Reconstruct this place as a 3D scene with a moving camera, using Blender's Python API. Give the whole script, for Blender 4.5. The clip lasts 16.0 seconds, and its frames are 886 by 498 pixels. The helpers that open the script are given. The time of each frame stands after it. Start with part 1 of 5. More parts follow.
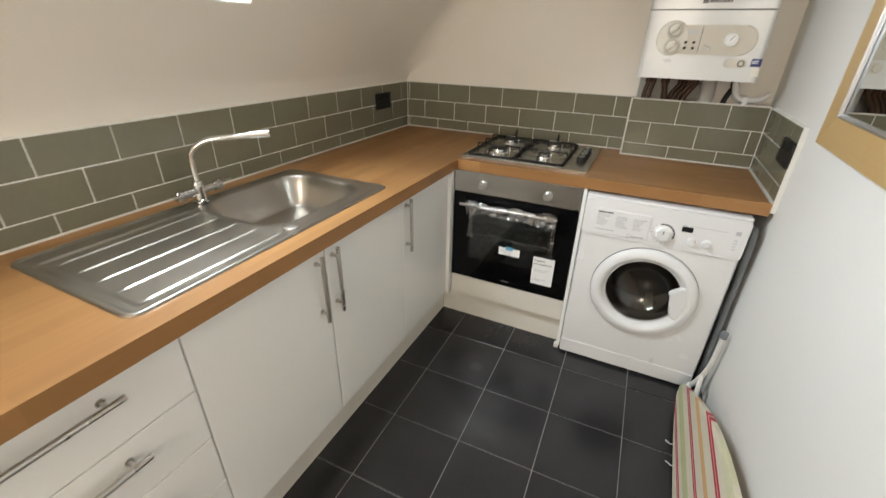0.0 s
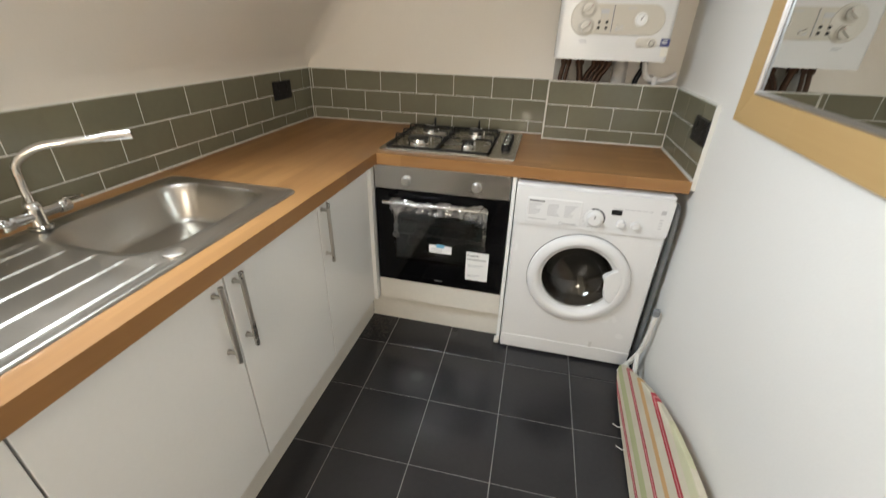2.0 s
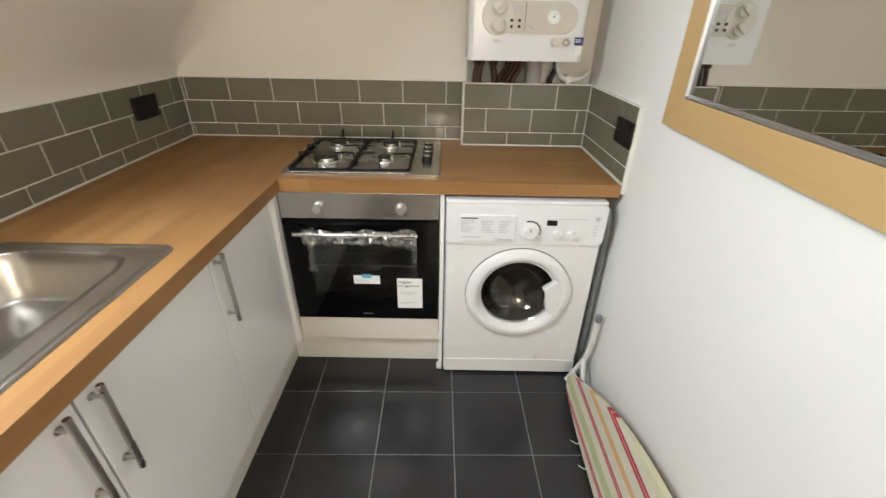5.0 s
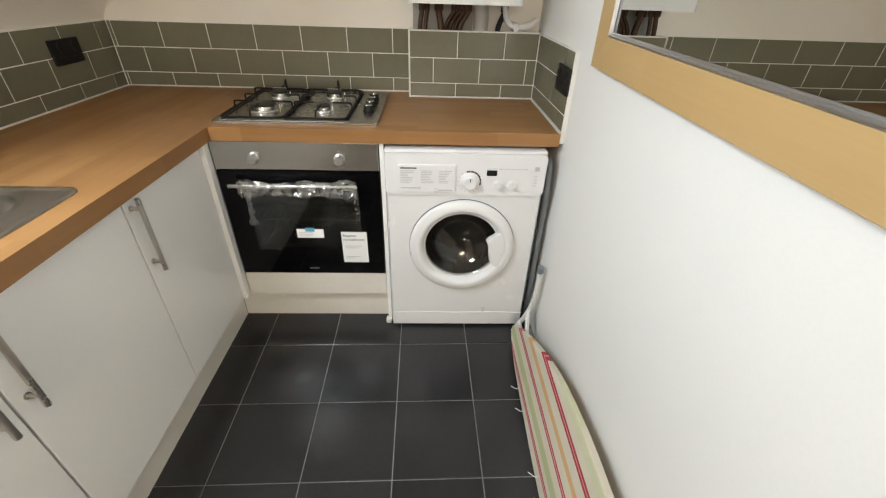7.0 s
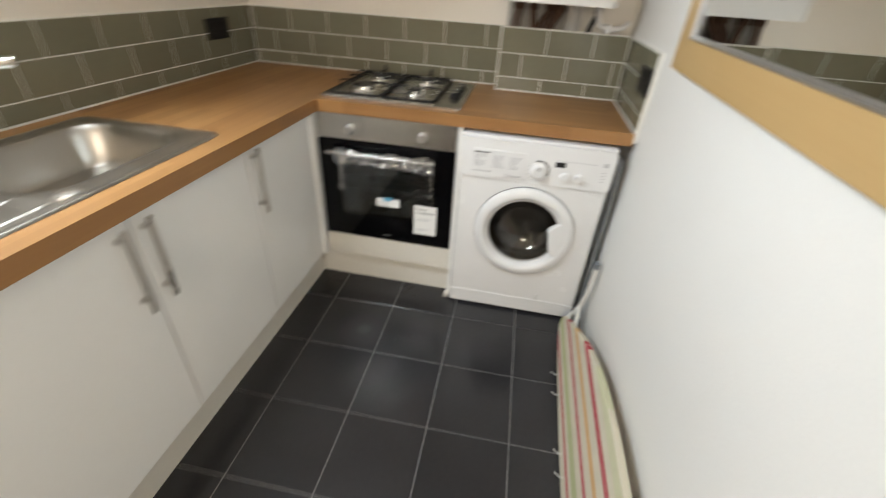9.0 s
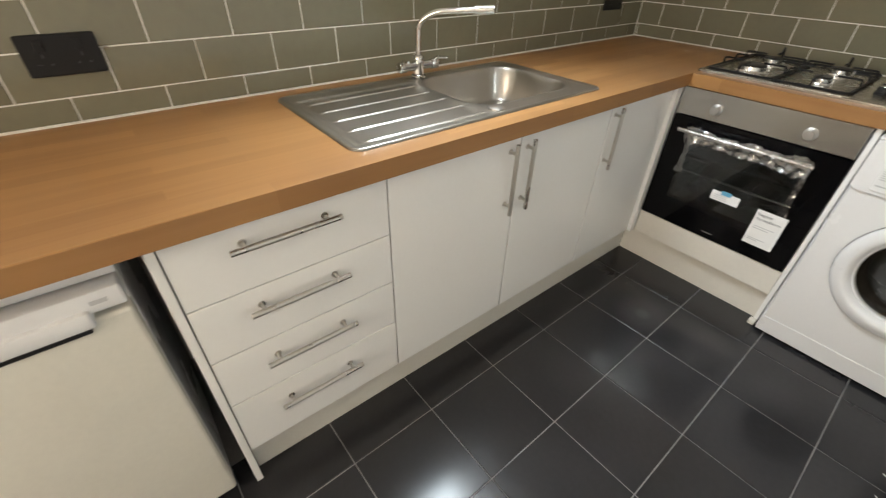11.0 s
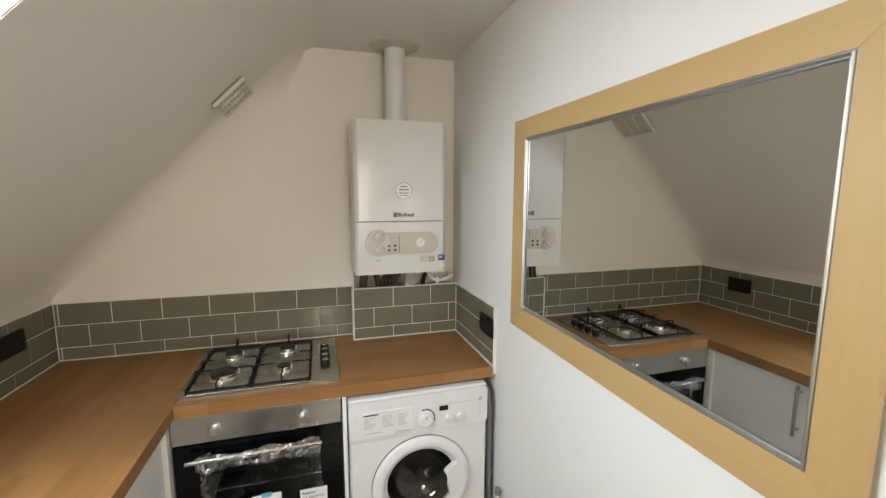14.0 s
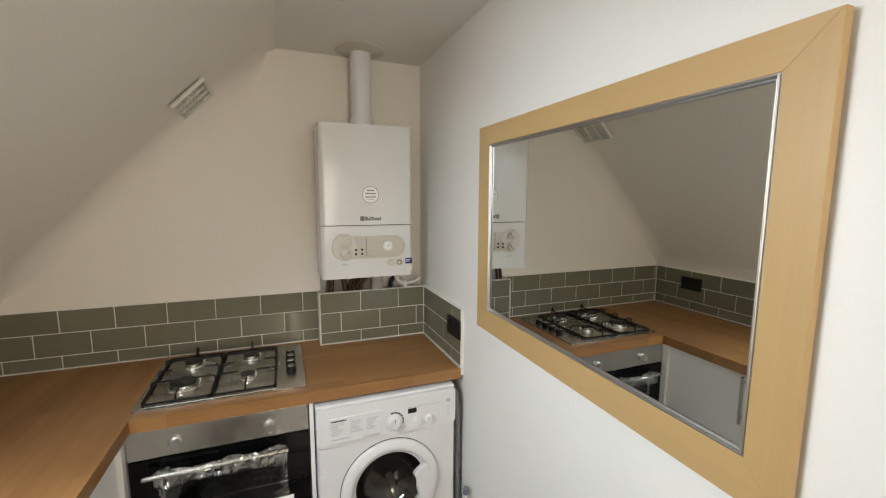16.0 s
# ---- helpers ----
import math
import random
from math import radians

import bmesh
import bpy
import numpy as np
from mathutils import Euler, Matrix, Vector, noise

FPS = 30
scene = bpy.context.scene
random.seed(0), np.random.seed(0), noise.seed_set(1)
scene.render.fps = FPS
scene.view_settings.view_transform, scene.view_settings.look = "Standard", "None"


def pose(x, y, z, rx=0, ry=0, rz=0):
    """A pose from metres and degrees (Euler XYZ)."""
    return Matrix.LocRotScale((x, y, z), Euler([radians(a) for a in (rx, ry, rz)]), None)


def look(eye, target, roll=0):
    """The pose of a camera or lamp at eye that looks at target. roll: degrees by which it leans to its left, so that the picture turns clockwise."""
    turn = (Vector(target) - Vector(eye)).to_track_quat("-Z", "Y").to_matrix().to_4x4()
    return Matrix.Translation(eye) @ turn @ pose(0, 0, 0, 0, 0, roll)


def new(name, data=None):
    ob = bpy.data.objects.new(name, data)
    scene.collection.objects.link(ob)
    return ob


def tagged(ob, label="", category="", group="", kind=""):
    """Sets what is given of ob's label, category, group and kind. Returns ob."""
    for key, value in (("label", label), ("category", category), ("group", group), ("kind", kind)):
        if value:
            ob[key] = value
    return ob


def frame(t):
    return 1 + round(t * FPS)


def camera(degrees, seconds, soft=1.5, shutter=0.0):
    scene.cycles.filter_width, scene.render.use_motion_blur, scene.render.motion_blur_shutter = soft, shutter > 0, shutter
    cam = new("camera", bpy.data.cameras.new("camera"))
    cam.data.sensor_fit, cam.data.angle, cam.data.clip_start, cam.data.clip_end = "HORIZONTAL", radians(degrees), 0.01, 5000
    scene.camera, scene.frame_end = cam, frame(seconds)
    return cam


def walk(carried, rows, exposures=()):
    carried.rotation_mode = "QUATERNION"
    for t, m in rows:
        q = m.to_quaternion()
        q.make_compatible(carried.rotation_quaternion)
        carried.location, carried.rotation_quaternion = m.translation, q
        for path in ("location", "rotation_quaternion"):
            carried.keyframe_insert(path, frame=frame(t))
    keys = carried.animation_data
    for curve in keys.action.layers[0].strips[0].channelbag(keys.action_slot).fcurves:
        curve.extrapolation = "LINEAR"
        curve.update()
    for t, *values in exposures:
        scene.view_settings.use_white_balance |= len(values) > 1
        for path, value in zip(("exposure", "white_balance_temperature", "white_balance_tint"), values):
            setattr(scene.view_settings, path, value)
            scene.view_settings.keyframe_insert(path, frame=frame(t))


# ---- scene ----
cam = camera(94.2, 16.0, soft=1.2, shutter=0.5)
PATH = [
    (0, (1.384, -2.376, 1.399), (0.628, -0.764, 0.489), 1.3),
    (0.5, (1.38, -2.338, 1.434), (0.71, -0.618, 0.664), 1.0),
    (1, (1.37, -2.304, 1.47), (0.828, -0.497, 0.805), 0.7),
    (1.5, (1.34, -2.289, 1.466), (0.926, -0.469, 0.747), 0.9),
    (2, (1.296, -2.232, 1.368), (0.905, -0.513, 0.423), 1.6),
    (2.5, (1.261, -2.07, 1.342), (0.852, -0.402, 0.317), 0.9),
    (3, (1.241, -1.991, 1.354), (0.895, -0.296, 0.352), -0.1),
    (3.5, (1.225, -2.01, 1.407), (0.982, -0.263, 0.463), -0.5),
    (4, (1.213, -2.004, 1.419), (1.033, -0.233, 0.507), 0.0),
    (4.5, (1.216, -2.001, 1.418), (1.087, -0.231, 0.497), 0.3),
    (5, (1.222, -2.015, 1.397), (1.221, -0.264, 0.43), 1.0),
    (5.2, (1.241, -2.02, 1.394), (1.299, -0.283, 0.404), 1.5),
    (7.3, (1.39, -2.065, 1.335), (1.474, -0.391, 0.245), 2.1),
    (7.5, (1.382, -2.089, 1.351), (1.489, -0.408, 0.271), 2.1),
    (8, (1.388, -2.128, 1.35), (1.541, -0.442, 0.285), 3.1),
    (8.5, (1.405, -2.152, 1.351), (1.469, -0.436, 0.326), 3.6),
    (9, (1.43, -2.203, 1.328), (1.171, -0.551, 0.231), 3.9),
    (9.5, (1.371, -2.38, 1.247), (0.393, -1.092, 0.07), 5.5),
    (9.6, (1.379, -2.404, 1.268), (0.27, -1.247, 0.07), 4.4),
    (9.7, (1.384, -2.421, 1.254), (0.17, -1.377, 0.055), 3.5),
    (10.2, (1.392, -2.44, 1.262), (0.095, -1.62, 0.115), 2.0),
    (11.1, (1.34, -2.435, 1.268), (0.155, -1.42, 0.13), 1.5),
    (11.8, (1.297, -2.397, 1.274), (0.459, -0.992, 0.123), 2.2),
    (12, (1.3, -2.353, 1.299), (0.741, -0.794, 0.178), 3.1),
    (12.5, (1.3, -2.237, 1.413), (1.181, -0.417, 0.592), 3.3),
    (13, (1.258, -2.196, 1.511), (1.442, -0.281, 0.962), 1.4),
    (13.5, (1.17, -2.185, 1.618), (1.622, -0.278, 1.223), -0.6),
    (14, (1.143, -2.205, 1.646), (1.718, -0.307, 1.385), 0.1),
    (14.5, (1.166, -2.222, 1.65), (1.736, -0.316, 1.436), 1.8),
    (15, (1.189, -2.239, 1.653), (1.754, -0.333, 1.431), 1.3),
    (15.5, (1.189, -2.248, 1.639), (1.815, -0.364, 1.397), 0.7),
    (16, (1.14, -2.223, 1.656), (1.863, -0.375, 1.404), 0.2),
]
EXPOSURES = [(0, -0.06), (1.5, -0.10), (3, 0.04), (5, 0.05), (8.5, 0.02), (9.5, -0.02), (12.5, 0.03), (13.5, -0.15), (14.5, -0.22), (16, -0.30)]
walk(cam, [(t, look(eye, target, roll)) for t, eye, target, roll in PATH], EXPOSURES)

# ---- light ----
world = bpy.data.worlds.new("sky")
scene.world = world
world.use_nodes = True
_n = world.node_tree.nodes
_sky = _n.new("ShaderNodeTexSky")
_sky.sky_type, _sky.sun_disc = "NISHITA", False
_sky.sun_elevation, _sky.sun_rotation = radians(48), radians(300)
world.node_tree.links.new(_sky.outputs[0], _n["Background"].inputs[0])
_n["Background"].inputs[1].default_value = 0.12
sun = new("sun", bpy.data.lights.new("sun", "SUN"))
sun.data.energy, sun.data.angle, sun.data.color = 1.0, radians(20), (1, 0.97, 0.92)
sun.matrix_world = look((-4, 3, 6), (0, 0, 0))

# The roof slope: bottom edge of the skylight, its normal to the outside, and the way up it.
SKY_X0, SKY_Z0, SKY_X1, SKY_Z1 = 0.225, 1.480, 0.780, 2.044
SKY_Y0, SKY_Y1 = -1.32, -1.91
UP = Vector((SKY_X1 - SKY_X0, 0, SKY_Z1 - SKY_Z0)).normalized()
OUT = Vector((-UP.z, 0, UP.x))
SKY_LEN = math.hypot(SKY_X1 - SKY_X0, SKY_Z1 - SKY_Z0)
SKY_MID = Vector(((SKY_X0 + SKY_X1) / 2, (SKY_Y0 + SKY_Y1) / 2, (SKY_Z0 + SKY_Z1) / 2))

daylight = new("skylight_daylight", bpy.data.lights.new("skylight_daylight", "AREA"))
daylight.data.shape, daylight.data.size, daylight.data.size_y = "RECTANGLE", 0.56, 0.76
daylight.data.energy, daylight.data.color = 55.0, (0.83, 0.917, 0.985)
daylight.matrix_world = look(SKY_MID + OUT * 0.275, SKY_MID)

# The window in the wall behind the walker, which the washing machine's door mirrors.
END_Y, WIN_X0, WIN_X1, WIN_Z0, WIN_Z1 = -4.60, 0.94, 1.64, 1.08, 2.16
window_light = new("window_daylight", bpy.data.lights.new("window_daylight", "AREA"))
window_light.data.shape, window_light.data.size, window_light.data.size_y = "RECTANGLE", WIN_X1 - WIN_X0, WIN_Z1 - WIN_Z0
window_light.data.energy, window_light.data.color = 47.0, (1.0, 0.87, 0.72)
window_light.matrix_world = look(((WIN_X0 + WIN_X1) / 2, END_Y - 0.16, (WIN_Z0 + WIN_Z1) / 2), ((WIN_X0 + WIN_X1) / 2, 0, (WIN_Z0 + WIN_Z1) / 2))


# ---- materials ----
def material(name, color, rough=0.5, metal=0.0, vary=0.06, scale=6.0, fine=60.0, bump=0.1, coat=0.0, stretch=(1, 1, 1), spec=0.5, tint=None, rough_vary=0.08):
    """A surface with a broad and a fine variation of colour, gloss and relief, at sizes in metres."""
    m = bpy.data.materials.new(name)
    m.use_nodes = True
    t = m.node_tree
    b = t.nodes["Principled BSDF"]
    b.inputs["Metallic"].default_value = metal
    b.inputs["Specular IOR Level"].default_value = spec
    b.inputs["Coat Weight"].default_value = coat
    b.inputs["Coat Roughness"].default_value = 0.08
    co = t.nodes.new("ShaderNodeTexCoord")
    geo = t.nodes.new("ShaderNodeNewGeometry")
    mp = t.nodes.new("ShaderNodeMapping")
    mp.inputs["Scale"].default_value = stretch
    t.links.new(geo.outputs["Position"], mp.inputs[0])
    n1, n2 = t.nodes.new("ShaderNodeTexNoise"), t.nodes.new("ShaderNodeTexNoise")
    n1.inputs["Scale"].default_value, n2.inputs["Scale"].default_value = scale, fine
    n1.inputs["Detail"].default_value, n2.inputs["Detail"].default_value = 5, 3
    for n in (n1, n2):
        t.links.new(mp.outputs[0], n.inputs["Vector"])
    add = t.nodes.new("ShaderNodeMix")
    add.inputs[0].default_value = 0.35
    t.links.new(n1.outputs[0], add.inputs[2])
    t.links.new(n2.outputs[0], add.inputs[3])
    ramp = t.nodes.new("ShaderNodeValToRGB")
    c = Vector(color)
    dark = c * (1 - vary) if tint is None else Vector(tint)
    ramp.color_ramp.elements[0].position, ramp.color_ramp.elements[1].position = 0.32, 0.68
    ramp.color_ramp.elements[0].color = (*dark, 1)
    ramp.color_ramp.elements[1].color = (*[min(1, v) for v in c * (1 + vary * 0.6)], 1)
    t.links.new(add.outputs[0], ramp.inputs[0])
    t.links.new(ramp.outputs[0], b.inputs["Base Color"])
    rr = t.nodes.new("ShaderNodeMapRange")
    rr.inputs[1].default_value, rr.inputs[2].default_value = 0.3, 0.7
    rr.inputs[3].default_value, rr.inputs[4].default_value = max(0.02, rough - rough_vary), min(1, rough + rough_vary)
    t.links.new(n1.outputs[0], rr.inputs[0])
    t.links.new(rr.outputs[0], b.inputs["Roughness"])
    if bump:
        bp = t.nodes.new("ShaderNodeBump")
        bp.inputs["Strength"].default_value, bp.inputs["Distance"].default_value = bump, 0.002
        t.links.new(n2.outputs[0], bp.inputs["Height"])
        t.links.new(bp.outputs[0], b.inputs["Normal"])
    return m


def plain(name, color, rough=0.4, metal=0.0, transmission=0.0, ior=1.45, spec=0.5):
    m = bpy.data.materials.new(name)
    m.use_nodes = True
    b = m.node_tree.nodes["Principled BSDF"]
    b.inputs["Base Color"].default_value = (*color, 1)
    b.inputs["Roughness"].default_value, b.inputs["Metallic"].default_value = rough, metal
    b.inputs["Transmission Weight"].default_value, b.inputs["IOR"].default_value = transmission, ior
    b.inputs["Specular IOR Level"].default_value = spec
    return m


def wood(name, light, dark, along, stave=0.042, length=0.45, rough=0.36, across_scale=30.0):
    """Jointed timber: staves of their own tone, and long grain along one axis ('x', 'y' or 'z')."""
    m = bpy.data.materials.new(name)
    m.use_nodes = True
    t = m.node_tree
    b = t.nodes["Principled BSDF"]
    geo = t.nodes.new("ShaderNodeNewGeometry")
    sep = t.nodes.new("ShaderNodeSeparateXYZ")
    com = t.nodes.new("ShaderNodeCombineXYZ")
    t.links.new(geo.outputs["Position"], sep.inputs[0])
    order = {"x": (0, 1, 2), "y": (1, 0, 2), "z": (2, 1, 0)}[along]
    for i, k in enumerate(order):
        t.links.new(sep.outputs[k], com.inputs[i])
    brick = t.nodes.new("ShaderNodeTexBrick")
    brick.inputs["Scale"].default_value = 1.0
    brick.inputs["Brick Width"].default_value, brick.inputs["Row Height"].default_value = length, stave
    brick.inputs["Mortar Size"].default_value = 0.0
    brick.offset, brick.offset_frequency = 0.37, 3
    brick.inputs["Color1"].default_value, brick.inputs["Color2"].default_value = (0, 0, 0, 1), (1, 1, 1, 1)
    t.links.new(com.outputs[0], brick.inputs["Vector"])
    mp = t.nodes.new("ShaderNodeMapping")
    mp.inputs["Scale"].default_value = (1.6, across_scale, across_scale)
    t.links.new(com.outputs[0], mp.inputs[0])
    grain = t.nodes.new("ShaderNodeTexNoise")
    grain.inputs["Scale"].default_value, grain.inputs["Detail"].default_value, grain.inputs["Distortion"].default_value = 1.5, 6, 0.6
    t.links.new(mp.outputs[0], grain.inputs["Vector"])
    broad = t.nodes.new("ShaderNodeTexNoise")
    broad.inputs["Scale"].default_value = 2.3
    t.links.new(com.outputs[0], broad.inputs["Vector"])
    m1, m2 = t.nodes.new("ShaderNodeMix"), t.nodes.new("ShaderNodeMix")
    m1.inputs[0].default_value, m2.inputs[0].default_value = 0.44, 0.40
    t.links.new(grain.outputs[0], m1.inputs[2])
    t.links.new(brick.outputs[0], m1.inputs[3])
    t.links.new(m1.outputs[0], m2.inputs[2])
    t.links.new(broad.outputs[0], m2.inputs[3])
    ramp = t.nodes.new("ShaderNodeValToRGB")
    ramp.color_ramp.elements[0].position, ramp.color_ramp.elements[1].position = 0.25, 0.75
    ramp.color_ramp.elements[0].color, ramp.color_ramp.elements[1].color = (*dark, 1), (*light, 1)
    t.links.new(m2.outputs[0], ramp.inputs[0])
    t.links.new(ramp.outputs[0], b.inputs["Base Color"])
    b.inputs["Roughness"].default_value = rough
    bp = t.nodes.new("ShaderNodeBump")
    bp.inputs["Strength"].default_value, bp.inputs["Distance"].default_value = 0.12, 0.001
    t.links.new(grain.outputs[0], bp.inputs["Height"])
    t.links.new(bp.outputs[0], b.inputs["Normal"])
    return m


def per_piece(m, amount):
    """Lets each piece that wears m differ a little in tone."""
    t = m.node_tree
    b = t.nodes["Principled BSDF"]
    src = b.inputs["Base Color"].links[0].from_socket
    info = t.nodes.new("ShaderNodeObjectInfo")
    mr = t.nodes.new("ShaderNodeMapRange")
    mr.inputs[3].default_value, mr.inputs[4].default_value = 1 - amount, 1 + amount
    hs = t.nodes.new("ShaderNodeHueSaturation")
    t.links.new(info.outputs["Random"], mr.inputs[0])
    t.links.new(mr.outputs[0], hs.inputs["Value"])
    t.links.new(src, hs.inputs["Color"])
    t.links.new(hs.outputs[0], b.inputs["Base Color"])
    return m


PAINT = material("wall_paint", (0.82, 0.775, 0.70), 0.62, vary=0.03, scale=1.7, fine=160, bump=0.10)
WHITE_PAINT = material("white_wall_paint", (0.84, 0.825, 0.785), 0.6, vary=0.03, scale=1.7, fine=160, bump=0.10)
CEIL_PAINT = material("ceiling_paint", (0.80, 0.77, 0.715), 0.65, vary=0.03, scale=1.7, fine=160, bump=0.10)
REVEAL = material("reveal_paint", (0.82, 0.82, 0.80), 0.55, vary=0.02, scale=2, fine=120, bump=0.06)
GROUT = material("pale_grout", (0.80, 0.79, 0.74), 0.85, vary=0.10, scale=9, fine=220, bump=0.25)
FLOOR_GROUT = material("floor_grout", (0.235, 0.23, 0.225), 0.85, vary=0.25, scale=7, fine=220, bump=0.25)
GREEN_TILE = per_piece(material("sage_glazed_tile", (0.180, 0.172, 0.120), 0.10, vary=0.08, scale=5, fine=45, bump=0.03, rough_vary=0.05), 0.05)


def painted_shine(m, shine_color, marks):
    """Floor highlights put into the colour as soft pale spots, at (x, y, radius, strength)."""
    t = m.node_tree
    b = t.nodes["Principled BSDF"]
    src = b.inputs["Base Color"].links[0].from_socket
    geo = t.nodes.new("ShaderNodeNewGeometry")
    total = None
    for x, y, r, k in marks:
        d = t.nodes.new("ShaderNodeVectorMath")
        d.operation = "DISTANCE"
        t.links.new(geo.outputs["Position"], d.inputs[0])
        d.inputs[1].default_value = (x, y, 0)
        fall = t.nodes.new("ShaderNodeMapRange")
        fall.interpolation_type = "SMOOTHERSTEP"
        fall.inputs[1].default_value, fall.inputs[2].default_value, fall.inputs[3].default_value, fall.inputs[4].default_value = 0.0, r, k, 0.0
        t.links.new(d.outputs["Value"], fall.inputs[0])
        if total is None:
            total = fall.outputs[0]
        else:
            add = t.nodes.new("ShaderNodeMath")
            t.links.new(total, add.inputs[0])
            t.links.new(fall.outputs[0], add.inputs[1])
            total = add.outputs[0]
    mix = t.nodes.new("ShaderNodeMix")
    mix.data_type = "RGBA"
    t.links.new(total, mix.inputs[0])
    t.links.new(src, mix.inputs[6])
    mix.inputs[7].default_value = (*shine_color, 1)
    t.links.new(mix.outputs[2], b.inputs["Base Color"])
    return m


# The pale spots paint the floor's soft glossy highlights into the tile colour.
SLATE = painted_shine(per_piece(material("charcoal_floor_tile", (0.0245, 0.024, 0.026), 0.21, vary=0.18, scale=2.2, fine=60, bump=0.06, rough_vary=0.05), 0.12), (0.085, 0.083, 0.085), ((0.90, -0.94, 0.05, 0.5), (0.90, -0.95, 0.17, 0.6), (1.02, -1.12, 0.16, 0.3), (1.14, -0.90, 0.18, 0.2), (1.42, -0.93, 0.16, 0.15), (0.92, -1.42, 0.2, 0.15)))

WORKTOP_Y = wood("worktop_beech_lengthwise", (0.390, 0.204, 0.074), (0.240, 0.110, 0.035), "y")
WORKTOP_X = wood("worktop_beech_crosswise", (0.390, 0.204, 0.074), (0.240, 0.110, 0.035), "x")
FRAME_OAK_Y = wood("mirror_frame_oak_long", (0.545, 0.368, 0.164), (0.485, 0.314, 0.130), "y", 0.3, 3.0, 0.42, 90)
FRAME_OAK_Z = wood("mirror_frame_oak_tall", (0.545, 0.368, 0.164), (0.485, 0.314, 0.130), "z", 0.3, 3.0, 0.42, 90)
PINE = wood("skylight_pine", (0.30, 0.215, 0.15), (0.20, 0.13, 0.085), "y", 0.3, 3.0, 0.5, 70)
WHITE_DOOR = material("white_cabinet_gloss", (0.87, 0.865, 0.84), 0.20, vary=0.02, scale=2.5, fine=80, bump=0.015, rough_vary=0.04)
CREAM = material("cream_plinth", (0.72, 0.69, 0.62), 0.4, vary=0.05, scale=5, fine=70, bump=0.03)
WHITE_ENAMEL = material("white_enamel", (0.75, 0.75, 0.745), 0.24, vary=0.02, scale=3, fine=70, bump=0.01)
WHITE_PLASTIC = material("white_plastic", (0.75, 0.752, 0.752), 0.33, vary=0.025, scale=6, fine=110, bump=0.03)
OFF_WHITE = material("aged_white_plastic", (0.72, 0.70, 0.62), 0.4, vary=0.05, scale=5, fine=80, bump=0.03)
STEEL = material("brushed_steel", (0.55, 0.535, 0.51), 0.25, metal=1.0, vary=0.03, scale=3, fine=160, bump=0.015, stretch=(1, 1, 12), rough_vary=0.03)
SINK_STEEL = material("sink_steel", (0.45, 0.425, 0.385), 0.325, metal=1.0, vary=0.05, scale=5, fine=260, bump=0.008, rough_vary=0.05)
HANDLE_STEEL = material("handle_steel", (0.56, 0.535, 0.495), 0.30, metal=1.0, vary=0.05, scale=10, fine=90, bump=0.03)
CHROME = plain("chrome", (0.60, 0.595, 0.585), 0.07, 1.0)
SILVER = plain("silver_bead", (0.52, 0.515, 0.51), 0.40, 1.0)
MIRROR = plain("mirror_silver", (0.71, 0.73, 0.72), 0.005, 1.0)
BLACK_PLASTIC = material("black_plastic", (0.008, 0.008, 0.0085), 0.5, spec=0.3, vary=0.15, scale=12, fine=90, bump=0.03)
BLACK_GLASS = plain("black_oven_glass", (0.002, 0.002, 0.0024), 0.04, spec=0.24)
BURNER_ALU = plain("burner_aluminium", (0.74, 0.73, 0.71), 0.22, 1.0)
BURNER_CAP = material("burner_enamel", (0.014, 0.013, 0.012), 0.42, vary=0.2, scale=20, fine=200, bump=0.1)
CAST_IRON = material("cast_iron", (0.006, 0.006, 0.006), 0.5, spec=0.25, vary=0.2, scale=20, fine=200, bump=0.2)
DARK_ENAMEL = material("dark_oven_enamel", (0.02, 0.022, 0.028), 0.3, vary=0.2, scale=8, fine=90, bump=0.05)


def thin_pane(name, tint, gloss):
    """A sheet of glass: lets light straight through, with a faint sharp gloss."""
    m = bpy.data.materials.new(name)
    m.use_nodes = True
    t = m.node_tree
    clear, shine, mix = t.nodes.new("ShaderNodeBsdfTransparent"), t.nodes.new("ShaderNodeBsdfGlossy"), t.nodes.new("ShaderNodeMixShader")
    clear.inputs["Color"].default_value = (*tint, 1)
    shine.inputs["Roughness"].default_value = 0.02
    mix.inputs[0].default_value = gloss
    t.links.new(clear.outputs[0], mix.inputs[1])
    t.links.new(shine.outputs[0], mix.inputs[2])
    t.links.new(mix.outputs[0], t.nodes["Material Output"].inputs[0])
    return m


GLASS = thin_pane("window_pane_glass", (0.96, 0.98, 0.97), 0.05)
TINTED = plain("tinted_oven_window", (0.62, 0.66, 0.69), 0.02, 0, 1.0, 1.45)
DARK_GAP = material("bare_brown_plaster", (0.095, 0.080, 0.065), 0.8, vary=0.2, scale=5, fine=60, bump=0.1)
SEALANT = material("white_sealant", (0.74, 0.72, 0.66), 0.45, vary=0.05, scale=12, fine=90, bump=0.05)


# ---- building helpers ----
BASE = {}


def thing(name, base, label, category, group="", kind=""):
    ob = new(name)
    ob.location = base
    ob.empty_display_size = 0.05
    BASE[ob] = Vector(base)
    return tagged(ob, label, category, group, kind)


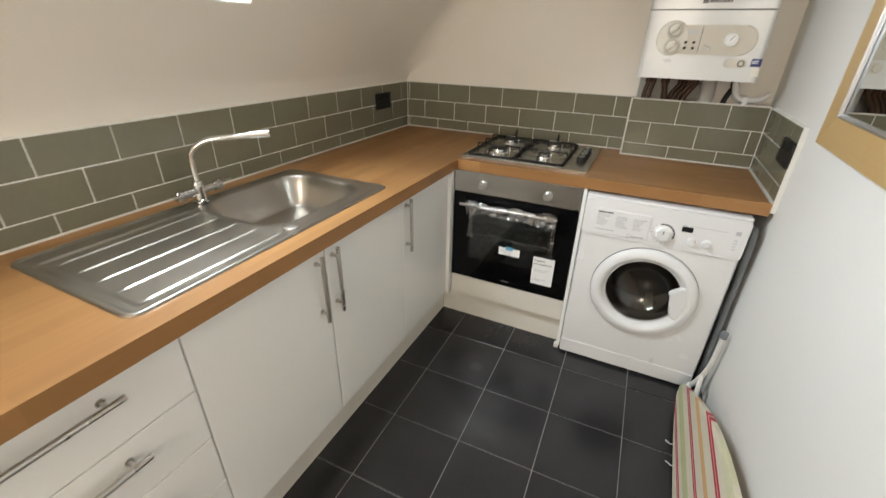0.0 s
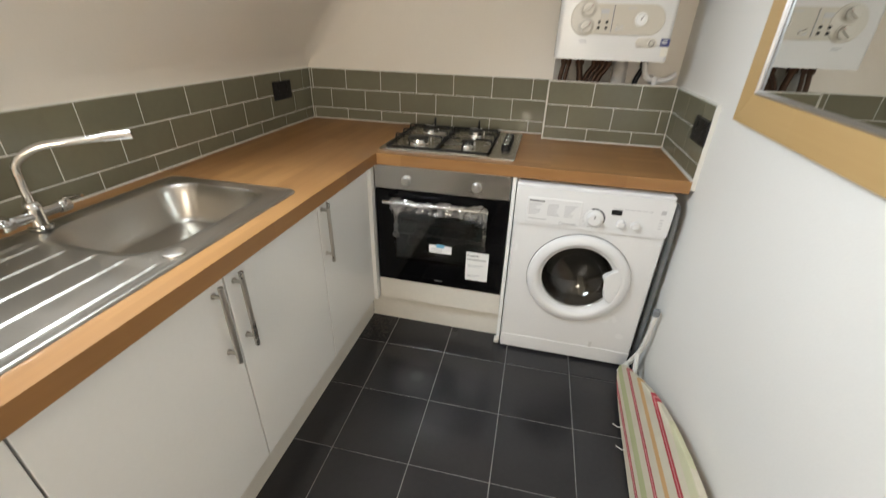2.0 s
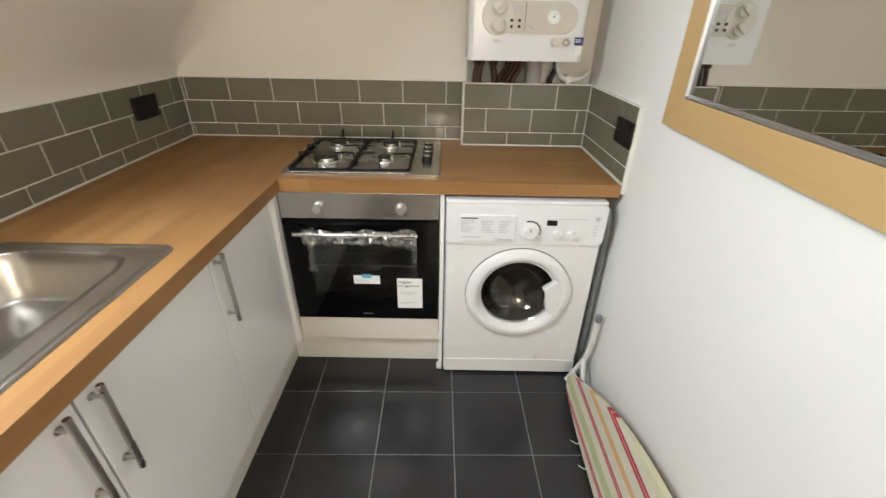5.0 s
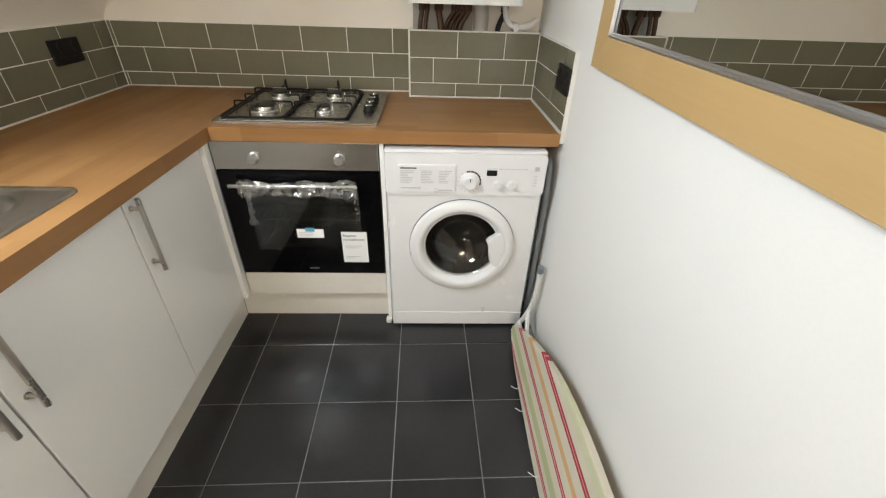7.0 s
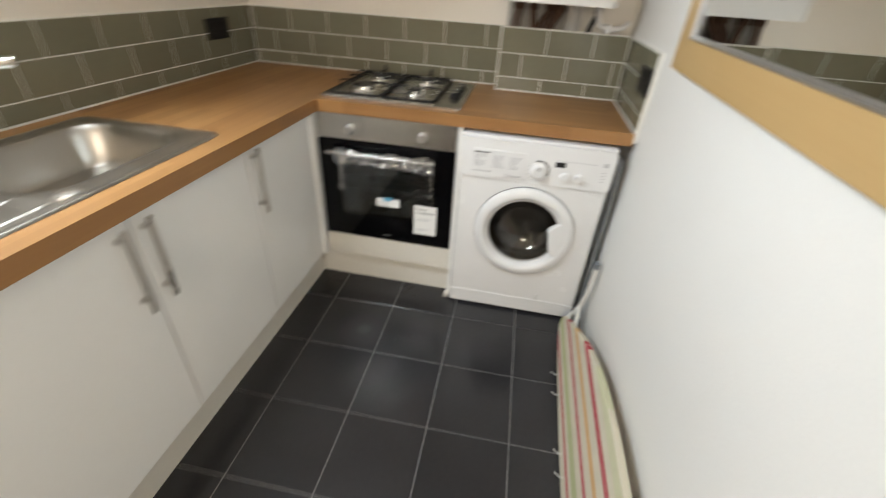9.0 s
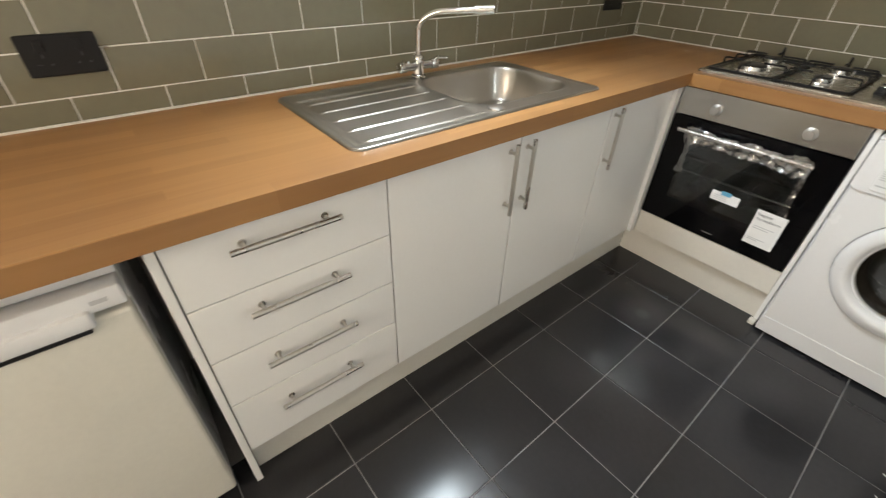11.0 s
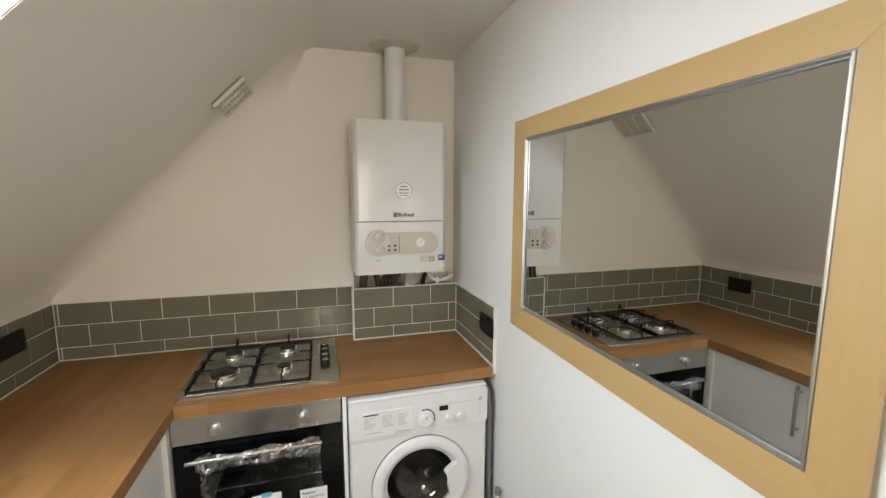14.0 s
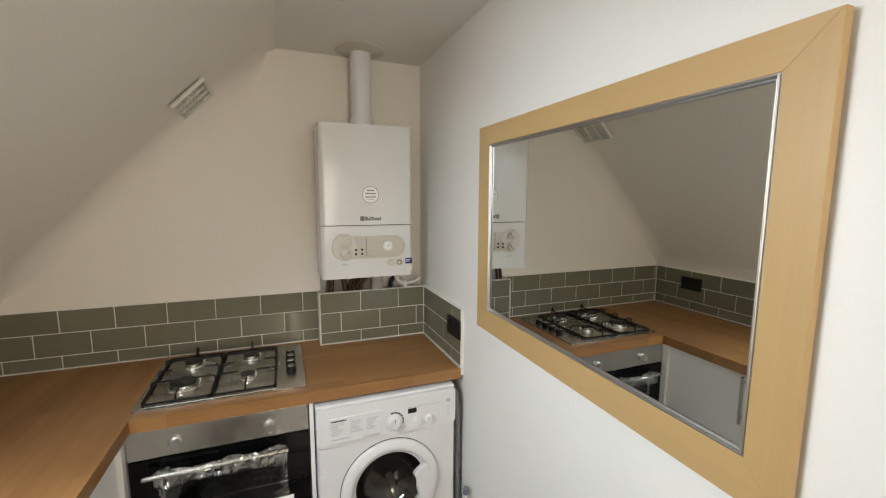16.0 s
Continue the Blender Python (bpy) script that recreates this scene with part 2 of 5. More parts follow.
def mesh_of(name, bm, mat, smooth=None):
    me = bpy.data.meshes.new(name)
    bmesh.ops.recalc_face_normals(bm, faces=bm.faces)
    if smooth is not None:
        for f in bm.faces:
            f.smooth = True
        for e in bm.edges:
            if len(e.link_faces) != 2:
                continue
            a, b = (f.calc_area() for f in e.link_faces)
            bend = e.calc_face_angle(0)
            if bend > radians(smooth) or (bend > radians(3) and smooth < 48 and max(a, b) > 10 * min(a, b)):
                e.smooth = False
    bm.to_mesh(me)
    bm.free()
    me.materials.append(mat)
    return me


def part(name, bm, mat, parent=None, label="", smooth=40):
    """Links a bmesh, given in the world's metres, as one mesh under its thing."""
    base = BASE[parent] if parent else Vector((0, 0, 0))
    bmesh.ops.translate(bm, vec=-base, verts=bm.verts)
    ob = new(name, mesh_of(name, bm, mat, smooth))
    if parent:
        ob.parent = parent
    BASE[ob] = base
    return tagged(ob, label)


def structure(name, bm, mat, label, category, smooth=None):
    ob = new(name, mesh_of(name, bm, mat, smooth))
    BASE[ob] = Vector((0, 0, 0))
    return tagged(ob, label, category, kind="structure")


def cube(x0, x1, y0, y1, z0, z1, bevel=0.0, seg=2, bm=None):
    bm2 = bmesh.new()
    bmesh.ops.create_cube(bm2, size=1)
    for v in bm2.verts:
        v.co = Vector((x0 + (v.co.x + 0.5) * (x1 - x0), y0 + (v.co.y + 0.5) * (y1 - y0), z0 + (v.co.z + 0.5) * (z1 - z0)))
    if bevel:
        bmesh.ops.bevel(bm2, geom=bm2.edges[:], offset=bevel, segments=seg, affect="EDGES", profile=0.5)
    return merge(bm, bm2)


def merge(bm, other):
    if bm is None:
        return other
    me = bpy.data.meshes.new("tmp")
    other.to_mesh(me)
    other.free()
    bm.from_mesh(me)
    bpy.data.meshes.remove(me)
    return bm


def moved(bm, m):
    bmesh.ops.transform(bm, matrix=m, verts=bm.verts)
    return bm


def rod(a, b, r, bm=None, seg=16, r2=None, bevel=0.0):
    a, b = Vector(a), Vector(b)
    bm2 = bmesh.new()
    bmesh.ops.create_cone(bm2, cap_ends=True, segments=seg, radius1=r, radius2=r if r2 is None else r2, depth=(b - a).length)
    if bevel:
        es = [e for e in bm2.edges if len(e.link_faces) == 2 and e.calc_face_angle(0) > 1.0]
        bmesh.ops.bevel(bm2, geom=es, offset=bevel, segments=2, affect="EDGES", profile=0.5)
    moved(bm2, Matrix.Translation((a + b) / 2) @ (b - a).to_track_quat("Z", "Y").to_matrix().to_4x4())
    return merge(bm, bm2)


def smooth_path(pts, steps=8):
    """A Catmull-Rom run of points through pts."""
    p = [Vector(q) for q in pts]
    p = [2 * p[0] - p[1]] + p + [2 * p[-1] - p[-2]]
    out = []
    for i in range(1, len(p) - 2):
        for s in range(steps):
            t = s / steps
            a, b, c, d = p[i - 1:i + 3]
            out.append(0.5 * ((2 * b) + (c - a) * t + (2 * a - 5 * b + 4 * c - d) * t * t + (3 * b - a - 3 * c + d) * t ** 3))
    return out + [p[-2]]


def tube(pts, r, bm=None, seg=12, caps=True):
    """A round tube along pts; r is one radius or one for each point."""
    pts = [Vector(p) for p in pts]
    rs = r if isinstance(r, (list, tuple)) else [r] * len(pts)
    bm2 = bmesh.new()
    rings, up = [], None
    for i, p in enumerate(pts):
        d = (pts[min(i + 1, len(pts) - 1)] - pts[max(i - 1, 0)]).normalized()
        if up is None:
            up = d.orthogonal().normalized()
        up = (up - d * up.dot(d)).normalized()
        side = d.cross(up)
        rings.append([bm2.verts.new(p + rs[i] * (math.cos(k * math.tau / seg) * up + math.sin(k * math.tau / seg) * side)) for k in range(seg)])
    for a, b in zip(rings, rings[1:]):
        for k in range(seg):
            bm2.faces.new((a[k], a[(k + 1) % seg], b[(k + 1) % seg], b[k]))
    if caps:
        bm2.faces.new(rings[0])
        bm2.faces.new(rings[-1][::-1])
    return merge(bm, bm2)


def lathe(profile, m=None, seg=48, bm=None, close=False):
    """Turns (radius, height) points round the z axis, then places them by m."""
    bm2 = bmesh.new()
    rings = []
    for r, z in profile:
        if r < 1e-6:
            rings.append([bm2.verts.new((0, 0, z))])
        else:
            rings.append([bm2.verts.new((r * math.cos(k * math.tau / seg), r * math.sin(k * math.tau / seg), z)) for k in range(seg)])
    pairs = list(zip(rings, rings[1:])) + ([(rings[-1], rings[0])] if close else [])
    for a, b in pairs:
        for k in range(seg):
            q = [a[k % len(a)], a[(k + 1) % len(a)], b[(k + 1) % len(b)], b[k % len(b)]]
            q = list(dict.fromkeys(q))
            if len(q) > 2:
                bm2.faces.new(q)
    if m is not None:
        moved(bm2, m)
    return merge(bm, bm2)


def outline_solid(pts, depth, m=None, bm=None, bevel=0.0, seg=2):
    """A flat outline (x, y) given depth along z, then placed by m."""
    bm2 = bmesh.new()
    low = [bm2.verts.new((x, y, 0)) for x, y in pts]
    high = [bm2.verts.new((x, y, depth)) for x, y in pts]
    bm2.faces.new(low[::-1])
    top = bm2.faces.new(high)
    for i in range(len(pts)):
        j = (i + 1) % len(pts)
        bm2.faces.new((low[i], low[j], high[j], high[i]))
    if bevel:
        bmesh.ops.bevel(bm2, geom=list(top.edges), offset=bevel, segments=seg, affect="EDGES", profile=0.5)
    if m is not None:
        moved(bm2, m)
    return merge(bm, bm2)


def rounded(x0, x1, y0, y1, r, n=6):
    out = []
    for cx, cy, a in ((x1 - r, y1 - r, 0), (x0 + r, y1 - r, 90), (x0 + r, y0 + r, 180), (x1 - r, y0 + r, 270)):
        out += [(cx + r * math.cos(radians(a + 90 * i / n)), cy + r * math.sin(radians(a + 90 * i / n))) for i in range(n + 1)]
    return out


def grid_slab(xs, ys, z0, z1, skip=(), bm=None):
    """A slab on a grid of lines, with the cells named in skip left open."""
    bm2 = bmesh.new()
    v = {(i, j, k): bm2.verts.new((x, y, z)) for i, x in enumerate(xs) for j, y in enumerate(ys) for k, z in enumerate((z0, z1))}
    cells = {(i, j) for i in range(len(xs) - 1) for j in range(len(ys) - 1)} - set(skip)
    for i, j in cells:
        for k in (0, 1):
            bm2.faces.new([v[p] for p in ((i, j, k), (i + 1, j, k), (i + 1, j + 1, k), (i, j + 1, k))])
        for (a, b), n in ((((i, j), (i + 1, j)), (i, j - 1)), (((i + 1, j), (i + 1, j + 1)), (i + 1, j)), (((i + 1, j + 1), (i, j + 1)), (i, j + 1)), (((i, j + 1), (i, j)), (i - 1, j))):
            if n not in cells:
                bm2.faces.new([v[(*a, 0)], v[(*b, 0)], v[(*b, 1)], v[(*a, 1)]])
    loose = [w for w in bm2.verts if not w.link_faces]
    for w in loose:
        bm2.verts.remove(w)
    return merge(bm, bm2)


# Frames that put a flat outline (x, y, depth) on a face of the room.
def facing_front(y):
    """Outline x, z of the world; depth comes out of the wall towards the room (-y)."""
    return Matrix(((1, 0, 0, 0), (0, 0, -1, y), (0, 1, 0, 0), (0, 0, 0, 1)))


def facing_right(x):
    """Outline -y, z of the world; depth comes out of the wall towards +x."""
    return Matrix(((0, 0, 1, x), (-1, 0, 0, 0), (0, 1, 0, 0), (0, 0, 0, 1)))


def facing_left(x):
    """Outline y, z of the world; depth comes out of the wall towards -x."""
    return Matrix(((0, 0, -1, x), (1, 0, 0, 0), (0, 1, 0, 0), (0, 0, 0, 1)))


# ---- the room ----
WALL_X, CEIL_Z, TOP = 1.874, 2.36, 0.895
TILE_TOP, TILE_LOW = 1.160, 0.898

structure("floor", cube(-0.25, WALL_X + 0.1, END_Y - 0.1, 0.11, -0.12, -0.003), FLOOR_GROUT, "pale grout bed under the charcoal floor tiles", "floor")
structure("wall_back", cube(-0.30, WALL_X + 0.1, 0.010, 0.12, -0.003, 2.6), PAINT, "off-white painted plaster end wall above green tiles", "wall")
structure("wall_right", cube(WALL_X, WALL_X + 0.1, END_Y, 0.010, -0.003, 2.6), WHITE_PAINT, "white painted plaster wall that carries the mirror", "wall")
wall_end = grid_slab([-0.30, WIN_X0, WIN_X1, WALL_X + 0.1], [-0.003, WIN_Z0, WIN_Z1, 2.6], 0, 0.1, {(1, 1)})
structure("wall_behind", moved(wall_end, facing_front(END_Y)), PAINT, "plain off-white painted wall with a window opening", "wall")
structure("wall_left", cube(-0.11, -0.010, END_Y, 0.010, -0.003, 1.166), PAINT, "low off-white wall under the roof slope", "wall")

PROFILE = [(-0.010, 1.166), (0.004, 1.215), (0.020, 1.243), (0.060, 1.297), (0.130, 1.378), (SKY_X0, SKY_Z0), (SKY_X1, SKY_Z1), (0.92, 2.180), (1.06, 2.306), (1.105, 2.340), (1.15, CEIL_Z)]


def build_slope():
    bm = bmesh.new()
    round_r, rows = 0.115, 10
    near = [0.010 - round_r * (k / rows) ** 1.6 for k in range(rows + 1)]
    ys = near + [SKY_Y0, SKY_Y1, END_Y]
    k0, k1, j0 = 5, 6, rows + 1

    def inner(x, z, y):
        """The plaster runs round softly from the slope into the end wall."""
        r = round_r * min(1, max(0, (z - 1.19) / 0.20)) * min(1, max(0, (2.345 - z) / 0.12))
        far = min(round_r, 0.010 - y) / round_r
        d = r * (1 - math.sqrt(max(0, 1 - (1 - far) ** 2)))
        return (x - OUT.x * d, y, z - OUT.z * d)

    v = [[bm.verts.new(inner(x, z, y)) for y in ys] for x, z in PROFILE]
    last = len(ys) - 1
    for i in range(len(PROFILE) - 1):
        for j in range(last):
            if not (i == k0 and j == j0):
                bm.faces.new((v[i][j], v[i + 1][j], v[i + 1][j + 1], v[i][j + 1]))
    # the roof's outer face, and the sides of the opening
    far = [(x + OUT.x * 0.26, z + OUT.z * 0.26) for x, z in PROFILE]
    w = [[bm.verts.new((x, y, z)) for y in ys] for x, z in far]
    for i in range(len(PROFILE) - 1):
        for j in range(last):
            if not (i == k0 and j == j0):
                bm.faces.new((w[i][j], w[i][j + 1], w[i + 1][j + 1], w[i + 1][j]))
    for j in range(last):
        for i in (0, len(PROFILE) - 1):
            bm.faces.new((v[i][j], v[i][j + 1], w[i][j + 1], w[i][j]))
    for i in range(len(PROFILE) - 1):
        for j in (0, last):
            bm.faces.new((v[i][j], v[i + 1][j], w[i + 1][j], w[i][j]))
    a, b, c, d = (k0, j0), (k1, j0), (k1, j0 + 1), (k0, j0 + 1)
    for p, q in ((a, b), (b, c), (c, d), (d, a)):
        bm.faces.new((v[p[0]][p[1]], v[q[0]][q[1]], w[q[0]][q[1]], w[p[0]][p[1]]))
    return bm


structure("wall_slope", build_slope(), PAINT, "off-white plastered sloping ceiling with a skylight opening", "sloping ceiling", 50)
structure("ceiling", cube(1.15, WALL_X, END_Y, 0.010, CEIL_Z, CEIL_Z + 0.12), CEIL_PAINT, "flat off-white painted ceiling above the sloping wall", "ceiling")


# Slope frame: x runs along the wall towards the camera, y up the slope, z to the outside.
SLOPE = Matrix(((0, UP.x, OUT.x, SKY_X0), (-1, 0, 0, SKY_Y0), (0, UP.z, OUT.z, SKY_Z0), (0, 0, 0, 1)))
SKY_W = SKY_Y0 - SKY_Y1


def skylight():
    win = structure("window_1", moved(grid_slab([0.003, 0.055, SKY_W - 0.055, SKY_W - 0.003], [0.003, 0.055, SKY_LEN - 0.055, SKY_LEN - 0.003], 0.175, 0.255, {(1, 1)}), SLOPE),
                    PINE, "pine framed roof window in a deep white reveal", "skylight")
    part("sash", moved(grid_slab([0.057, 0.10, SKY_W - 0.10, SKY_W - 0.057], [0.057, 0.10, SKY_LEN - 0.10, SKY_LEN - 0.057], 0.20, 0.245, {(1, 1)}), SLOPE), PINE, win, "varnished pine sash", None)
    pane = part("pane", moved(cube(0.098, SKY_W - 0.098, 0.098, SKY_LEN - 0.098, 0.222, 0.228), SLOPE), GLASS, win, "clear glass pane", None)
    pane.visible_shadow = False
    for a in ((0.0, 0.003, 0, SKY_LEN), (SKY_W - 0.003, SKY_W, 0, SKY_LEN), (0.003, SKY_W - 0.003, 0, 0.003), (0.003, SKY_W - 0.003, SKY_LEN - 0.003, SKY_LEN)):
        part("reveal_board", moved(cube(*a, 0.002, 0.25), SLOPE), REVEAL, win, "bright white painted reveal", None)


def end_window():
    m = facing_front(END_Y - 0.06)
    win = structure("window_2", moved(grid_slab([WIN_X0 + 0.002, WIN_X0 + 0.05, WIN_X1 - 0.05, WIN_X1 - 0.002], [WIN_Z0 + 0.002, WIN_Z0 + 0.05, WIN_Z1 - 0.05, WIN_Z1 - 0.002], 0, 0.05, {(1, 1)}), m),
                    WHITE_PLASTIC, "white framed window behind the walker", "window")
    pane = part("pane", moved(cube(WIN_X0 + 0.048, WIN_X1 - 0.048, WIN_Z0 + 0.048, WIN_Z1 - 0.048, 0.02, 0.026), m), GLASS, win, "clear glass pane", None)
    pane.visible_shadow = False


skylight()
end_window()


# ---- worktop ----
def soften(bm, test, offset=0.004, seg=3):
    es = [e for e in bm.edges if all(test(v.co) for v in e.verts)]
    bmesh.ops.bevel(bm, geom=es, offset=offset, segments=seg, affect="EDGES", profile=0.5)
    return bm


def worktop():
    top = thing("worktop", (0.3, -1.5, TOP), "oiled beech block worktop running round the corner on white units", "worktop")
    left = grid_slab([0.0, 0.095, 0.545, 0.6240], [-3.13, -2.036, -1.132, 0.0], TOP - 0.047, TOP, {(1, 1)})
    part("long_run", soften(left, lambda c: abs(c.x - 0.6240) < 1e-4 and abs(c.z - TOP) < 1e-4), WORKTOP_Y, top)
    back = grid_slab([0.6245, 0.66, 1.15, 1.857], [-0.612, -0.50, -0.11, 0.0], TOP - 0.047, TOP, {(1, 1)})
    part("short_run", soften(back, lambda c: abs(c.y + 0.612) < 1e-4 and abs(c.z - TOP) < 1e-4), WORKTOP_X, top)
    bead = tube([(1.30, -0.002, TOP + 0.001), (0.002, -0.002, TOP + 0.001), (0.002, -3.1, TOP + 0.001)], 0.0026, seg=6)
    tube([(1.297, -0.099, TOP + 0.001), (1.853, -0.099, TOP + 0.001), (1.853, -0.61, TOP + 0.001)], 0.0026, bm=bead, seg=6)
    part("sealant_bead", bead, SEALANT, top, "white sealant bead along the tiles")


worktop()


# ---- cabinets ----
FACE_X = 0.585


def bar_handle(parent, a, b, out):
    """A steel bar on two posts: a and b on the face of the door, out the way that it stands off."""
    a, b, o = Vector(a), Vector(b), Vector(out)
    d = (b - a).normalized()
    bm = rod(a + o, b + o, 0.0068, seg=14, bevel=0.0012)
    for p in (a + d * 0.03, b - d * 0.03):
        rod(p, p + o, 0.0048, bm=bm, seg=12)
        rod(p - o * 0.02, p + o * 0.06, 0.0085, bm=bm, seg=12)
    return part("handle", bm, HANDLE_STEEL, parent, "brushed steel bar handle")


def carcass(x0, x1, y0, y1, z0, z1):
    bm = cube(x0, x1, y0, y0 + 0.018, z0, z1)
    cube(x0, x1, y1 - 0.018, y1, z0, z1, bm=bm)
    cube(x0, x1, y0 + 0.018, y1 - 0.018, z0, z0 + 0.018, bm=bm)
    cube(x0, x0 + 0.012, y0 + 0.018, y1 - 0.018, z0 + 0.018, z1, bm=bm)
    cube(x1 - 0.018, x1, y0 + 0.018, y1 - 0.018, z1 - 0.04, z1, bm=bm)
    return bm


def door_slab(y0, y1, z0, z1):
    return cube(FACE_X - 0.018, FACE_X, y0, y1, z0, z1, 0.0018, 2)


DOOR_Z0, DOOR_Z1 = 0.149, 0.837
unit = thing("corner_cabinet", (0.3, -0.85, 0), "white gloss base cabinet with one door in the corner", "cabinet", "base cabinets")
part("body", carcass(0.02, 0.566, -1.062, -0.62, 0.149, 0.846), WHITE_DOOR, unit)
d = part("door", door_slab(-1.0605, -0.633, DOOR_Z0, DOOR_Z1), WHITE_DOOR, unit)
bar_handle(d, (FACE_X, -1.036, 0.598), (FACE_X, -1.036, 0.830), (0.027, 0, 0))
part("corner_post", cube(0.566, 0.601, -0.629, -0.593, 0.147, 0.846, 0.002), WHITE_DOOR, unit, "narrow white filler post beside the oven")

unit = thing("sink_cabinet", (0.3, -1.52, 0), "white gloss base cabinet with two doors under the sink", "cabinet", "base cabinets")
part("body", carcass(0.02, 0.566, -1.988, -1.064, 0.149, 0.846), WHITE_DOOR, unit)
for y0, y1, hy in ((-1.9865, -1.5278, -1.567), (-1.5222, -1.0652, -1.494)):
    d = part("door", door_slab(y0, y1, DOOR_Z0, DOOR_Z1), WHITE_DOOR, unit)
    bar_handle(d, (FACE_X, hy, 0.586), (FACE_X, hy, 0.820), (0.027, 0, 0))

unit = thing("drawer_cabinet", (0.3, -2.24, 0), "white gloss base cabinet with four drawers and bar handles", "cabinet", "base cabinets")
part("body", carcass(0.02, 0.566, -2.466, -1.990, 0.149, 0.846), WHITE_DOOR, unit)
for z0, z1, hz in ((0.670, DOOR_Z1, 0.782), (0.511, 0.667, 0.615), (0.351, 0.508, 0.448), (DOOR_Z0, 0.348, 0.277)):
    d = part("drawer_front", door_slab(-2.4655, -1.9905, z0, z1), WHITE_DOOR, unit)
    bar_handle(d, (FACE_X, -2.358, hz + 0.004), (FACE_X, -2.122, hz + 0.004), (0.027, 0, 0))
part("end_panel", cube(0.02, FACE_X + 0.002, -2.486, -2.468, 0.0, 0.846, 0.0015), WHITE_DOOR, unit, "white end panel down to the floor")

ob = part("plinth", cube(0.527, 0.545, -2.467, -0.562, 0.0, 0.146, 0.001), CREAM)
tagged(ob, "cream plinth board under the long run of cabinets", "plinth", kind="structure")
ob = part("plinth", cube(0.5455, 1.2085, -0.562, -0.544, 0.0, 0.146, 0.001), CREAM)
tagged(ob, "cream plinth board under the oven", "plinth", kind="structure")
housing = thing("oven_housing", (0.9, -0.3, 0), "white housing unit with a blank panel under the oven", "cabinet", "base cabinets")
part("blank_panel", cube(0.603, 1.207, -0.594, -0.576, 0.149, 0.262, 0.0015), CREAM, housing, "cream blank panel")
part("side_panel", cube(1.2085, 1.2245, -0.598, -0.01, 0.0, 0.846, 0.0015), WHITE_DOOR, housing)
part("side_panel", cube(0.586, 0.602, -0.574, -0.01, 0.149, 0.846), WHITE_DOOR, housing)
part("panel_foot", cube(1.200, 1.2245, -0.628, -0.5985, 0.0, 0.024, 0.005), CREAM, housing, "chipped white foot at the end of the panel")
part("shelf", cube(0.6025, 1.208, -0.57, -0.01, 0.240, 0.258), WHITE_DOOR, housing)


# ---- oven ----
def clear_film():
    m = bpy.data.materials.new("clear_wrap")
    m.use_nodes = True
    t = m.node_tree
    clear, shine, mix = t.nodes.new("ShaderNodeBsdfTransparent"), t.nodes.new("ShaderNodeBsdfGlossy"), t.nodes.new("ShaderNodeMixShader")
    shine.inputs["Roughness"].default_value = 0.16
    mix.inputs[0].default_value = 0.27
    t.links.new(clear.outputs[0], mix.inputs[1])
    t.links.new(shine.outputs[0], mix.inputs[2])
    t.links.new(mix.outputs[0], t.nodes["Material Output"].inputs[0])
    return m


FILM = clear_film()
PAPER = material("white_paper_label", (0.82, 0.82, 0.80), 0.6, vary=0.02, scale=8, fine=120, bump=0.02)
BLUE_TAPE = plain("pale_blue_tape", (0.12, 0.36, 0.52), 0.4)
INK = plain("dark_ink", (0.05, 0.05, 0.055), 0.6)
FADED_INK = plain("faded_ink", (0.16, 0.16, 0.155), 0.6)
GREY_INK = plain("grey_ink", (0.50, 0.50, 0.51), 0.6)
KNOB_SATIN = plain("satin_knob", (0.52, 0.51, 0.49), 0.38, 1.0)


def words(text, size, m, mat, parent, name="lettering"):
    cu = bpy.data.curves.new(name, "FONT")
    cu.body, cu.size, cu.extrude = text, size, 0.0003
    tmp = bpy.data.objects.new(name, cu)
    me = bpy.data.meshes.new_from_object(tmp)
    bpy.data.objects.remove(tmp)
    bm = bmesh.new()
    bm.from_mesh(me)
    bpy.data.meshes.remove(me)
    return part(name, moved(bm, m), mat, parent, "", None)


def front_plate(x0, x1, z0, z1, y, depth=0.0006, r=0.0):
    """A thin plate or print on a face that looks towards -y."""
    pts = rounded(x0, x1, z0, z1, r, 5) if r else [(x0, z0), (x1, z0), (x1, z1), (x0, z1)]
    return outline_solid(pts, depth, facing_front(y))


